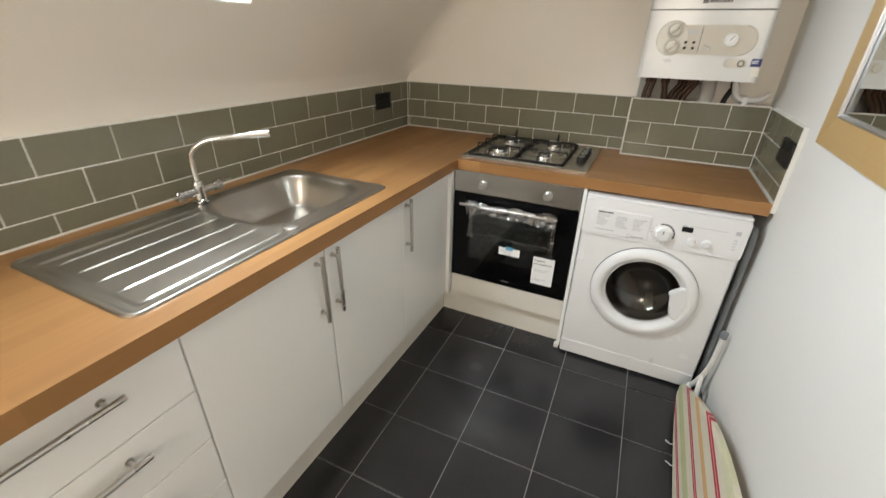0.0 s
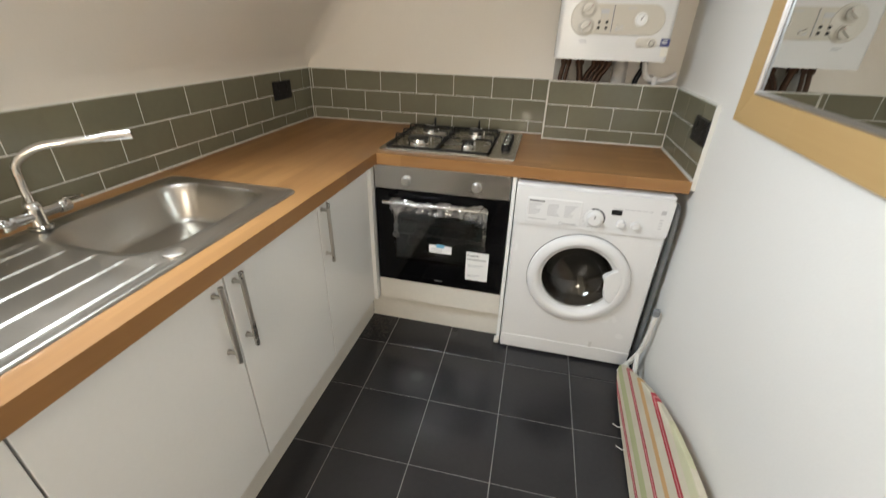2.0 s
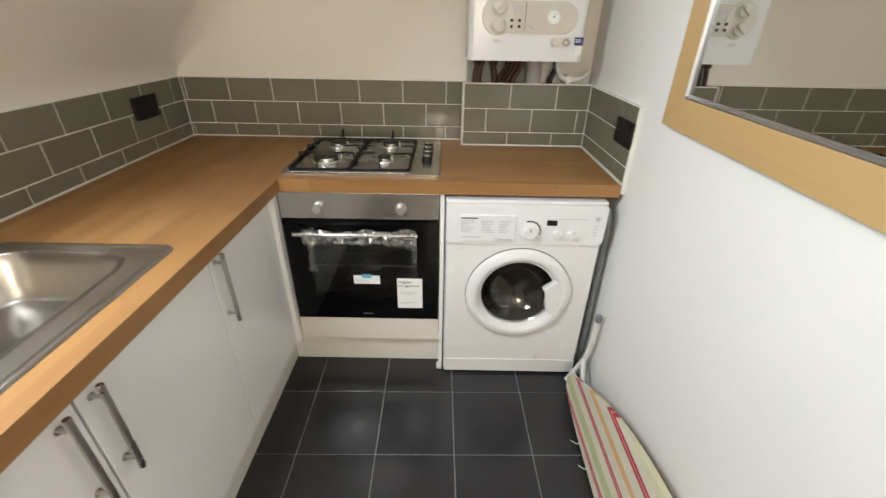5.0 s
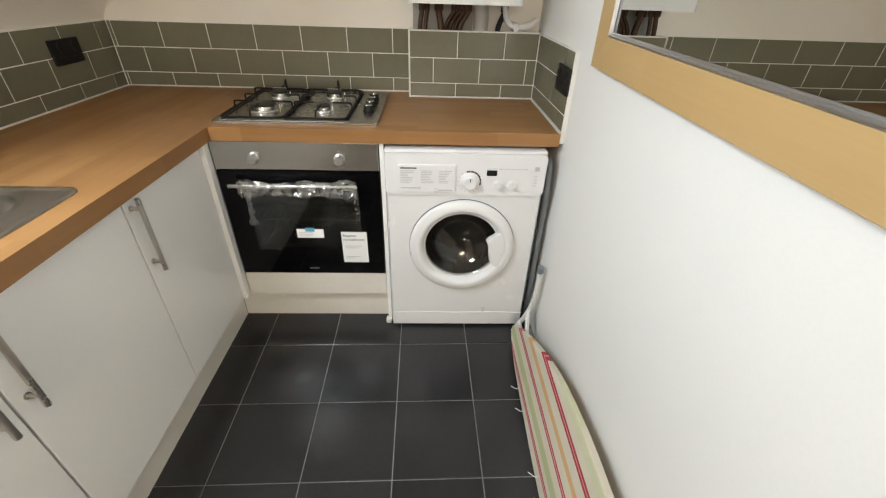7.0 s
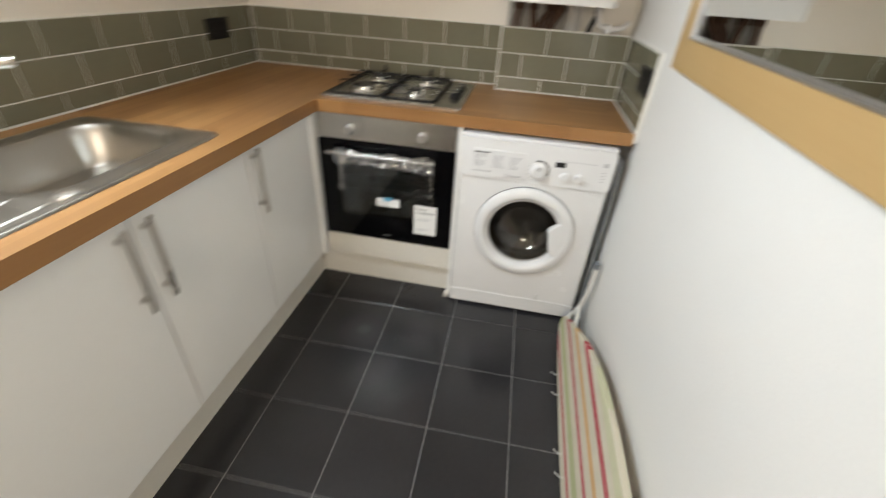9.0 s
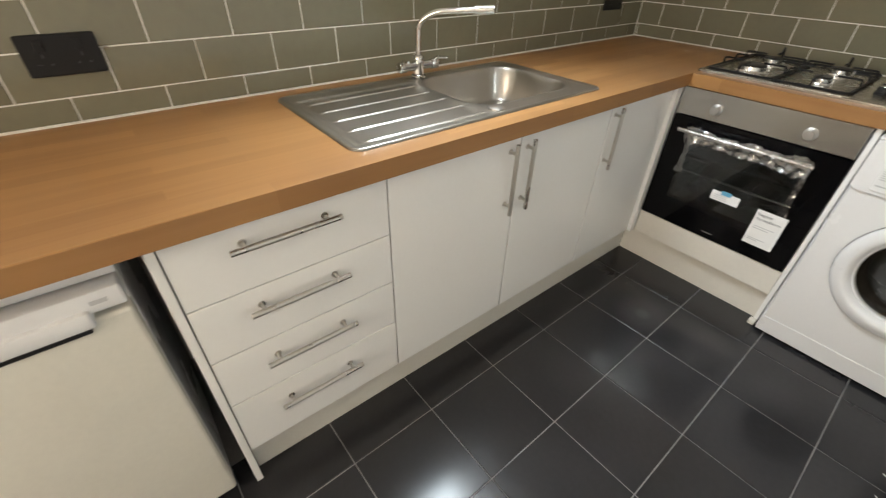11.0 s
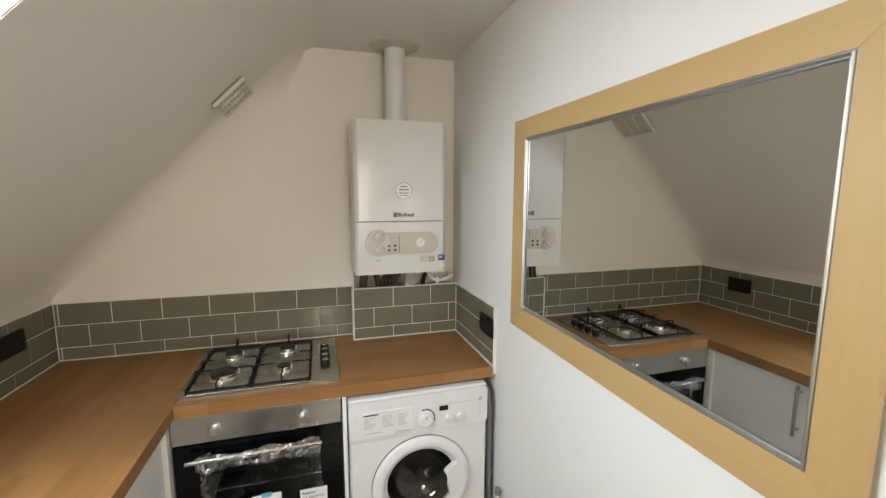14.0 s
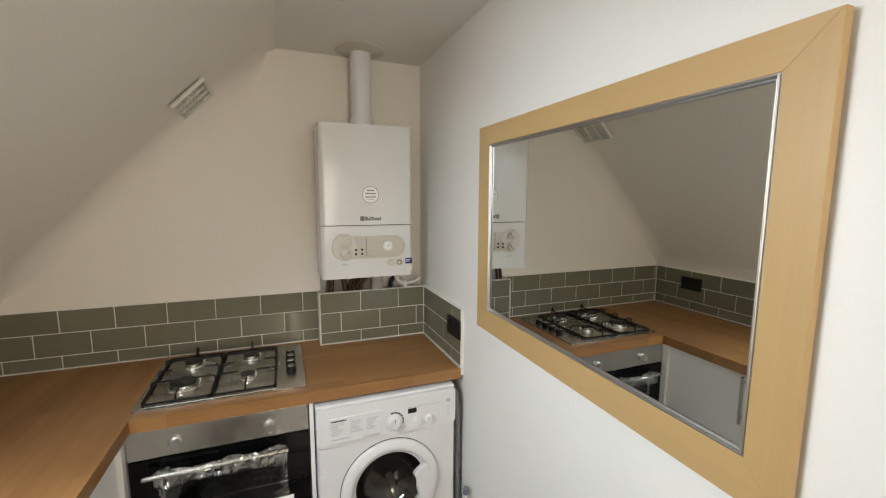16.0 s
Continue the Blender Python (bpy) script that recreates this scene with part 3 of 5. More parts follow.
def cooker():
    ov = thing("oven", (0.905, -0.3, 0.258), "built-in black glass oven with steel panel and film-wrapped handle", "oven")
    body = grid_slab([0.615, 0.655, 1.155, 1.195], [0.268, 0.315, 0.665, 0.840], 0.0, 0.03, {(1, 1)})
    moved(body, facing_front(-0.54))
    cube(0.64, 1.17, -0.54, -0.05, 0.30, 0.31, bm=body)
    cube(0.64, 1.17, -0.54, -0.05, 0.68, 0.69, bm=body)
    cube(0.635, 0.65, -0.54, -0.05, 0.30, 0.69, bm=body)
    cube(1.16, 1.175, -0.54, -0.05, 0.30, 0.69, bm=body)
    cube(0.635, 1.175, -0.06, -0.04, 0.30, 0.69, bm=body)
    part("body", body, DARK_ENAMEL, ov, "dark enamelled cavity", None)
    part("control_panel", cube(0.606, 1.204, -0.599, -0.572, 0.737, 0.844, 0.003), STEEL, ov, "brushed steel control panel")
    for x in (0.752, 1.062):
        k = part("knob", lathe([(0, 0), (0.0215, 0), (0.0215, 0.004), (0.0185, 0.006), (0.0165, 0.022), (0.015, 0.025), (0, 0.026)], Matrix.Translation((x, -0.599, 0.782)) @ pose(0, 0, 0, 90), 32), KNOB_SATIN, ov, "round satin steel knob")
        part("pointer", cube(x - 0.0012, x + 0.0012, -0.6262, -0.6245, 0.784, 0.796), GREY_INK, k)
        marks = front_plate(x - 0.0015, x + 0.0015, 0.812, 0.815, -0.5992)
        for i in range(5):
            a = radians(50 + i * 65)
            cx, cz = x + 0.031 * math.sin(a), 0.782 + 0.031 * math.cos(a)
            merge(marks, front_plate(cx - 0.0012, cx + 0.0012, cz - 0.0012, cz + 0.0012, -0.5992))
        tagged(part("print", marks, GREY_INK, ov, "", None), kind="stuff")
    dm = facing_front(-0.572)
    door = part("door", moved(grid_slab([0.606, 0.692, 1.118, 1.204], [0.267, 0.385, 0.655, 0.732], 0.0, 0.026, {(1, 1)}), dm), BLACK_GLASS, ov, "black glass oven door", None)
    part("window", moved(cube(0.690, 1.120, 0.383, 0.657, 0.0245, 0.027), dm), TINTED, door, "tinted oven window", None)
    part("back_window", moved(cube(0.690, 1.120, 0.383, 0.657, 0.002, 0.005), dm), TINTED, door, "tinted inner window", None)
    h = rod((0.655, -0.640, 0.689), (1.125, -0.640, 0.689), 0.0085, seg=16, bevel=0.001)
    for x in (0.70, 1.08):
        cube(x - 0.008, x + 0.008, -0.640, -0.598, 0.682, 0.696, 0.002, bm=h)
    part("handle", h, STEEL, door, "steel bar handle")
    # the crumpled wrap: two loose sleeves round the bar
    rnd = random.Random(4)
    sleeve, seg, n = bmesh.new(), 22, 78
    rings = []
    for i in range(n):
        x = 0.690 + 0.430 * i / (n - 1)
        puff = 0.017 + 0.012 * noise.noise(Vector((x * 14, 3.1, 0.7))) + (0.008 if abs(x - 0.72) < 0.02 or abs(x - 1.085) < 0.03 else 0)
        ring = []
        for k in range(seg):
            a = k * math.tau / seg
            r = puff * (1 + 0.6 * noise.noise(Vector((x * 34, math.cos(a) * 1.7, math.sin(a) * 1.7)))) + 0.0025 * rnd.random()
            sag = 0.018 if math.sin(a) < 0 else 0.0
            ring.append(sleeve.verts.new((x, -0.640 + max(r, 0.0095) * math.cos(a), 0.686 - sag * abs(math.sin(a)) + max(r, 0.0095) * 1.15 * math.sin(a))))
        rings.append(ring)
    for a, b in zip(rings, rings[1:]):
        for k in range(seg):
            sleeve.faces.new((a[k], a[(k + 1) % seg], b[(k + 1) % seg], b[k]))
    part("wrapping_film", sleeve, FILM, door, "crumpled clear plastic film round the handle", 12)
    for x, z_end in ((0.700, 0.505), (1.108, 0.475)):
        strip, rows = bmesh.new(), []
        for i in range(34):
            z = 0.676 + (z_end - 0.676) * i / 33
            a, b = noise.noise(Vector((x * 9, z * 46, 0.3))), noise.noise(Vector((x * 9, z * 70, 5.1)))
            wide = 0.005 + 0.006 * abs(b) + (0.006 if i > 28 else 0)
            rows.append([strip.verts.new((x + (k - 1.5) * wide + 0.003 * a, -0.6035 - 0.004 * abs(noise.noise(Vector((k * 3.3, z * 60, x)))), z)) for k in range(4)])
        for p, q in zip(rows, rows[1:]):
            for k in range(3):
                strip.faces.new((p[k], p[k + 1], q[k + 1], q[k]))
        part("film_edge", strip, FILM, door, "crumpled edge of clear film", 10)
    rack = bmesh.new()
    for z in (0.492,):
        tube([(0.66, -0.53, z), (1.15, -0.53, z)], 0.0042, rack, 8)
        tube([(0.66, -0.10, z), (1.15, -0.10, z)], 0.003, rack, 8)
        for i in range(17):
            x = 0.67 + 0.47 * i / 16
            tube([(x, -0.53, z), (x, -0.10, z)], 0.0016, rack, 6)
    part("rack", rack, CHROME, ov, "chromed wire shelf")
    part("tray", cube(0.66, 1.15, -0.50, -0.12, 0.535, 0.55, 0.006), DARK_ENAMEL, ov, "dark baking tray")
    part("manual_bag", moved(cube(-0.13, 0.13, -0.09, 0.09, 0.0, 0.006, 0.002), Matrix.Translation((0.93, -0.40, 0.551)) @ pose(0, 0, 0, 0, 0, 12)), FILM, ov, "clear bag with papers on the tray")
    # stickers
    f = -0.5986
    lab = part("sticker", front_plate(1.034, 1.138, 0.325, 0.474, f - 0.0004), PAPER, door, "white paper sticker", None)
    tm = facing_front(f - 0.0012)
    words("Register", 0.0165, tm @ Matrix.Translation((1.041, 0.451, 0)), INK, door)
    words("my appliance", 0.0165, tm @ Matrix.Translation((1.041, 0.433, 0)), INK, door)
    bars = bmesh.new()
    for z, w in ((0.405, 0.07), (0.396, 0.055), (0.352, 0.06), (0.345, 0.035)):
        merge(bars, front_plate(1.045, 1.045 + w, z, z + 0.003, f - 0.0011))
    tagged(part("print", bars, GREY_INK, door, "", None), kind="stuff")
    part("sticker", front_plate(0.858, 0.965, 0.445, 0.485, f - 0.0004), PAPER, door, "small white sticker under blue tape", None)
    part("tape", front_plate(0.893, 0.930, 0.474, 0.492, f - 0.0012), BLUE_TAPE, door, "pale blue tape", None)
    bars = bmesh.new()
    for z in (0.474, 0.466, 0.458):
        merge(bars, front_plate(0.866, 0.866 + 0.055, z - 0.006, z - 0.0035, f - 0.0011))
    tagged(part("print", bars, GREY_INK, door, "", None), kind="stuff")
    part("badge", front_plate(0.885, 0.925, 0.290, 0.295, f), FADED_INK, door, "", None)


cooker()


# ---- hob ----
def hob():
    z = TOP
    ho = thing("gas_hob", (0.905, -0.3, z), "stainless steel gas hob with four burners and black supports", "hob")
    plate = outline_solid(rounded(0.614, 1.203, -0.560, -0.055, 0.012, 5), 0.007, Matrix.Translation((0, 0, z)), bevel=0.004)
    part("plate", plate, STEEL, ho, "brushed steel hob plate")
    pan = outline_solid(rounded(0.630, 1.100, -0.545, -0.070, 0.02, 5), 0.002, Matrix.Translation((0, 0, z + 0.007)), bevel=0.0015)
    part("pressed_panel", pan, STEEL, ho)
    p = z + 0.009
    for x, y, r in ((0.748, -0.398, 0.048), (0.980, -0.402, 0.027), (0.748, -0.185, 0.034), (0.980, -0.175, 0.034)):
        at = Matrix.Translation((x, y, p))
        b = part("burner", lathe([(0, 0), (r * 1.25, 0), (r * 1.2, 0.003), (r * 1.04, 0.004), (r * 1.0, 0.017), (0, 0.017)], at, 36), BURNER_ALU, ho, "aluminium burner ring")
        part("burner_cap", lathe([(0, 0.0172), (r * 0.98, 0.0172), (r * 1.0, 0.0205), (r * 0.92, 0.0235), (0, 0.0245)], at, 36), BURNER_CAP, b, "black burner cap")
        part("igniter", rod((x + r * 1.12, y + r * 0.5, p), (x + r * 1.12, y + r * 0.5, p + 0.016), 0.0022, seg=8), PAPER, b)
    for x0, x1, cx in ((0.640, 0.860, 0.748), (0.868, 1.088, 0.980)):
        y0, y1, zz = -0.535, -0.080, p + 0.030
        bm = bmesh.new()
        loop = [(x, y, p + 0.006) for x, y in rounded(x0, x1, y0, y1, 0.018, 4)]
        tube(loop + [loop[0], loop[1]], 0.0046, bm, 8, False)
        for yy in (y0 + 0.002, y1 - 0.002):
            for s in (-1, 1):
                rod((cx + s * 0.07, yy, p), (cx + s * 0.07, yy, p + 0.008), 0.0042, bm, 8)
        for cy, gap in ((-0.398, 0.036), (-0.287, 0.060), (-0.176, 0.030)):
            for dx in (1, -1):
                ex = x1 if dx > 0 else x0
                tube(smooth_path([(ex, cy, p + 0.006), (ex - dx * 0.002, cy, zz - 0.005), (ex - dx * 0.010, cy, zz), (cx + dx * gap, cy, zz)], 5), 0.0036, bm, 8)
        tube(smooth_path([(cx, y0, p + 0.006), (cx, y0 + 0.003, zz - 0.005), (cx, y0 + 0.012, zz), (cx, -0.44, zz)], 5), 0.0036, bm, 8)
        tube(smooth_path([(cx, y1, p + 0.006), (cx, y1 - 0.002, zz + 0.014), (cx, y1 - 0.010, zz + 0.016), (cx, y1 - 0.018, zz), (cx, -0.14, zz)], 5), 0.0040, bm, 8)
        part("pan_support", bm, CAST_IRON, ho, "black cast-iron pan support")
    for y in (-0.385, -0.320, -0.255, -0.190):
        k = part("knob", lathe([(0, 0), (0.022, 0), (0.022, 0.003), (0.0195, 0.005), (0.0185, 0.020), (0.0165, 0.023), (0, 0.023)], Matrix.Translation((1.150, y, z + 0.007)), 28), BLACK_PLASTIC, ho, "black control knob with a bright top")
        part("knob_top", lathe([(0, 0.0232), (0.0158, 0.0232), (0.0152, 0.0245), (0, 0.0247)], Matrix.Translation((1.150, y, z + 0.007)), 24), CHROME, k, "bright knob cap")


hob()


# ---- washing machine ----
def washer():
    wm = thing("washing_machine", (1.52, -0.35, 0), "white front-loading washing machine with a round glass door", "washing machine")
    f = -0.645
    x0, x1 = 1.230, 1.818
    shell = cube(x0, x0 + 0.012, f + 0.018, -0.05, 0.012, 0.828, 0.003)
    cube(x1 - 0.012, x1, f + 0.018, -0.05, 0.012, 0.828, 0.003, bm=shell)
    cube(x0 + 0.012, x1 - 0.012, -0.062, -0.05, 0.012, 0.82, bm=shell)
    cube(x0 + 0.012, x1 - 0.012, f + 0.018, -0.062, 0.012, 0.022, bm=shell)
    cube(x0 + 0.012, x1 - 0.012, f + 0.018, -0.062, 0.80, 0.82, bm=shell)
    part("body", shell, WHITE_ENAMEL, wm)
    face, n = bmesh.new(), 96
    hole = [(1.525 + 0.16 * math.cos(k * math.tau / n), 0.437 + 0.16 * math.sin(k * math.tau / n)) for k in range(n)]
    rim = []
    for hx, hz in hole:
        dx, dz = hx - 1.525, hz - 0.437
        lim = min((x1 - 1.525 if dx > 0 else 1.525 - x0) / max(abs(dx), 1e-6), (0.828 - 0.437 if dz > 0 else 0.437 - 0.012) / max(abs(dz), 1e-6))
        rim.append((1.525 + dx * lim, 0.437 + dz * lim))
    rings = [[face.verts.new((x, y, z)) for x, z in ring] for ring, y in ((hole, f + 0.020), (hole, f + 0.004), ([(1.525 + (x - 1.525) * 0.975, 0.437 + (z - 0.437) * 0.985) for x, z in rim], f + 0.004), (rim, f + 0.014), (rim, f + 0.020))]
    for a, b in zip(rings, rings[1:]):
        for k in range(n):
            face.faces.new((a[k], a[(k + 1) % n], b[(k + 1) % n], b[k]))
    part("front_panel", face, WHITE_ENAMEL, wm, "white enamelled front", 45)
    part("top", cube(x0 - 0.001, x1 + 0.001, f + 0.012, -0.05, 0.822, 0.836, 0.006, 3), WHITE_PLASTIC, wm, "white plastic top")
    fascia = outline_solid(rounded(x0 + 0.001, x1 - 0.001, 0.668, 0.828, 0.014, 5), 0.009, facing_front(f + 0.006), bevel=0.004)
    part("control_panel", fascia, WHITE_PLASTIC, wm, "white control panel")
    g = f - 0.003
    dr = part("detergent_drawer", outline_solid(rounded(1.278, 1.488, 0.680, 0.787, 0.006, 4), 0.004, facing_front(g), bevel=0.002), WHITE_PLASTIC, wm, "white drawer front with a curved grip")
    # Thin grey plate coloured as the shadow line below the drawer.
    part("grip_shadow_gap", front_plate(1.278, 1.488, 0.6755, 0.678, g + 0.003, 0.0006), HOSE, dr)
    part("detergent_print", front_plate(1.286, 1.345, 0.772, 0.777, g - 0.0041), INK, dr)
    bars = bmesh.new()
    rnd = random.Random(2)
    for cx in (1.286, 1.360, 1.425):
        for i in range(8):
            merge(bars, front_plate(cx, cx + rnd.uniform(0.025, 0.05), 0.763 - i * 0.0065, 0.7655 - i * 0.0065, g - 0.0041))
    merge(bars, front_plate(1.286, 1.36, 0.696, 0.700, g - 0.0041))
    for i in range(7):
        cx = 1.60 + i * 0.022
        merge(bars, front_plate(cx, cx + 0.016, 0.773, 0.7755, g - 0.0001))
    for i in range(4):
        merge(bars, front_plate(1.776, 1.788, 0.745 - i * 0.012, 0.748 - i * 0.012, g - 0.0001))
    merge(bars, front_plate(1.775, 1.792, 0.768, 0.784, g - 0.0001))
    tagged(part("print", bars, GREY_INK, wm, "", None), kind="stuff")
    part("badge", front_plate(1.425, 1.476, 0.686, 0.692, g - 0.0041), GREY_INK, dr)
    ring = lathe([(0.0055, 0), (0.008, 0), (0.008, 0.0006), (0.0055, 0.0006)], Matrix.Translation((1.418, g - 0.004, 0.689)) @ pose(0, 0, 0, 90), 20, close=True)
    part("badge_ring", ring, GREY_INK, dr)
    dial = part("programme_dial", lathe([(0, 0), (0.036, 0), (0.036, 0.003), (0.028, 0.005), (0.0245, 0.020), (0.022, 0.023), (0, 0.0235)], Matrix.Translation((1.540, g, 0.724)) @ pose(0, 0, 0, 90), 40), WHITE_PLASTIC, wm, "white round programme dial")
    ticks = bmesh.new()
    for i in range(16):
        a = radians(22.5 * i)
        cx, cz = 1.540 + 0.041 * math.sin(a), 0.724 + 0.041 * math.cos(a)
        merge(ticks, front_plate(cx - 0.002, cx + 0.002, cz - 0.002, cz + 0.002, g - 0.0001))
    tagged(part("dial_print", ticks, GREY_INK, wm, "", None), kind="stuff")
    arc = [(1.540 + r * math.sin(radians(a)), 0.724 + r * math.cos(radians(a))) for r, turn in ((0.036, range(-20, 111, 10)), (0.0425, range(110, -21, -10))) for a in turn]
    part("dial_arc", outline_solid(arc, 0.0006, facing_front(g)), INK, wm, "dark arc round the dial")
    part("dial_line", front_plate(1.5385, 1.5415, 0.730, 0.744, g - 0.0234), INK, dial)
    part("display", front_plate(1.600, 1.638, 0.748, 0.769, g, 0.0015, 0.002), BLACK_PLASTIC, wm, "small dark display window")
    for x in (1.642, 1.694):
        part("knob", lathe([(0, 0), (0.017, 0), (0.0165, 0.003), (0.0145, 0.012), (0.013, 0.014), (0, 0.0145)], Matrix.Translation((x, g, 0.713)) @ pose(0, 0, 0, 90), 28), WHITE_PLASTIC, wm, "small white push knob")
    part("panel_seam", front_plate(x0 + 0.04, x1 - 0.03, 0.6650, 0.6668, f + 0.0042), HOSE, wm, "thin grey seam under the control panel")
    # the door
    c = Matrix.Translation((1.525, f + 0.003, 0.437)) @ pose(0, 0, 0, 90)
    part("door_seam", lathe([(0.205, 0), (0.2123, 0), (0.2123, 0.0022), (0.205, 0.0022)], c, 72, close=True), BLACK_PLASTIC, wm, "dark seam round the door")
    door = part("door", lathe([(0.146, -0.012), (0.210, 0), (0.211, 0.008), (0.208, 0.014), (0.201, 0.018), (0.188, 0.0225), (0.176, 0.024), (0.168, 0.021), (0.160, 0.012), (0.150, -0.004)], c, 72, close=True), WHITE_PLASTIC, wm, "white door ring")
    part("glass_bowl", lathe([(0.152, 0.000), (0.143, -0.010), (0.126, -0.040), (0.104, -0.068), (0.066, -0.084), (0, -0.088), (0, -0.093), (0.069, -0.089), (0.109, -0.072), (0.131, -0.043), (0.148, -0.012), (0.152, -0.004)], c, 64), DOOR_GLASS, door, "clear bowl-shaped door glass")
    part("glass_rim", lathe([(0.148, -0.002), (0.154, 0.000), (0.154, 0.004), (0.150, 0.003)], c, 64, close=True), WHITE_PLASTIC, door, "white rim round the glass")
    part("drum", lathe([(0.150, -0.004), (0.150, -0.09), (0.185, -0.10), (0.19, -0.30), (0.02, -0.31), (0, -0.30)], c, 48), DRUM_STEEL, wm, "steel drum inside")
    part("gasket", lathe([(0.149, -0.030), (0.140, -0.045), (0.128, -0.062), (0.128, -0.072), (0.149, -0.082)], c, 56), DARK_GAP, wm, "dark rubber gasket")
    for k in range(3):
        a = radians(80 + 120 * k)
        part("drum_paddle", moved(cube(-0.016, 0.016, 0.155, 0.187, -0.29, -0.11, 0.008), c @ Matrix.Rotation(a, 4, "Z")), OFF_WHITE, wm, "pale drum paddle")
    grip = [(0.150, 0.080), (0.128, 0.060), (0.106, 0.044), (0.098, 0.032), (0.104, 0.020), (0.114, 0.006), (0.116, -0.014), (0.112, -0.036), (0.116, -0.056), (0.128, -0.078), (0.148, -0.090), (0.160, -0.066), (0.174, -0.030), (0.176, 0.020), (0.164, 0.060)]
    part("door_grip", outline_solid(grip, 0.0255, c @ Matrix.Translation((0, 0, -0.003)), bevel=0.008, seg=4), WHITE_PLASTIC, door, "white moulded door grip")
    part("kick_panel", outline_solid([(x0 + 0.004, 0.014), (x1 - 0.004, 0.014), (x1 - 0.004, 0.083), (1.70, 0.086), (1.52, 0.084), (1.36, 0.086), (x0 + 0.004, 0.083)], 0.004, facing_front(f + 0.005), bevel=0.002), WHITE_PLASTIC, wm, "white kick panel")
    part("mark", moved(cube(1.628, 1.642, 0.125, 0.175, 0.0, 0.0012, 0.0004), facing_front(f + 0.0035) @ pose(0, 0, 0, 0, 0, -2)), SCUFF, wm, "grey scuff mark")
    for x in (x0 + 0.05, x1 - 0.05):
        for y in (f + 0.06, -0.12):
            part("foot", rod((x, y, 0), (x, y, 0.014), 0.02, seg=16), BLACK_PLASTIC, wm)


HOSE = material("grey_hose", (0.20, 0.215, 0.23), 0.5, vary=0.15, scale=20, fine=120, bump=0.1)
DRUM_STEEL = material("dull_drum_steel", (0.30, 0.29, 0.28), 0.34, metal=1.0, vary=0.1, scale=6, fine=50, bump=0.1)
DOOR_GLASS = thin_pane("door_bowl_glass", (0.66, 0.65, 0.63), 0.07)
SCUFF = plain("grey_scuff", (0.6, 0.6, 0.59), 0.5)
washer()
hose = thing("waste_hose", (1.845, -0.6, 0), "grey ribbed waste hose beside the washing machine", "hose")
pts = smooth_path([(1.845, -0.40, 0.70), (1.845, -0.56, 0.78), (1.846, -0.600, 0.70), (1.846, -0.606, 0.40), (1.846, -0.606, 0.12), (1.846, -0.55, 0.02), (1.846, -0.3, 0.016)], 10)
part("hose", tube(pts, [0.0105 + 0.0013 * (i % 2) for i in range(len(pts))], seg=12), HOSE, hose)


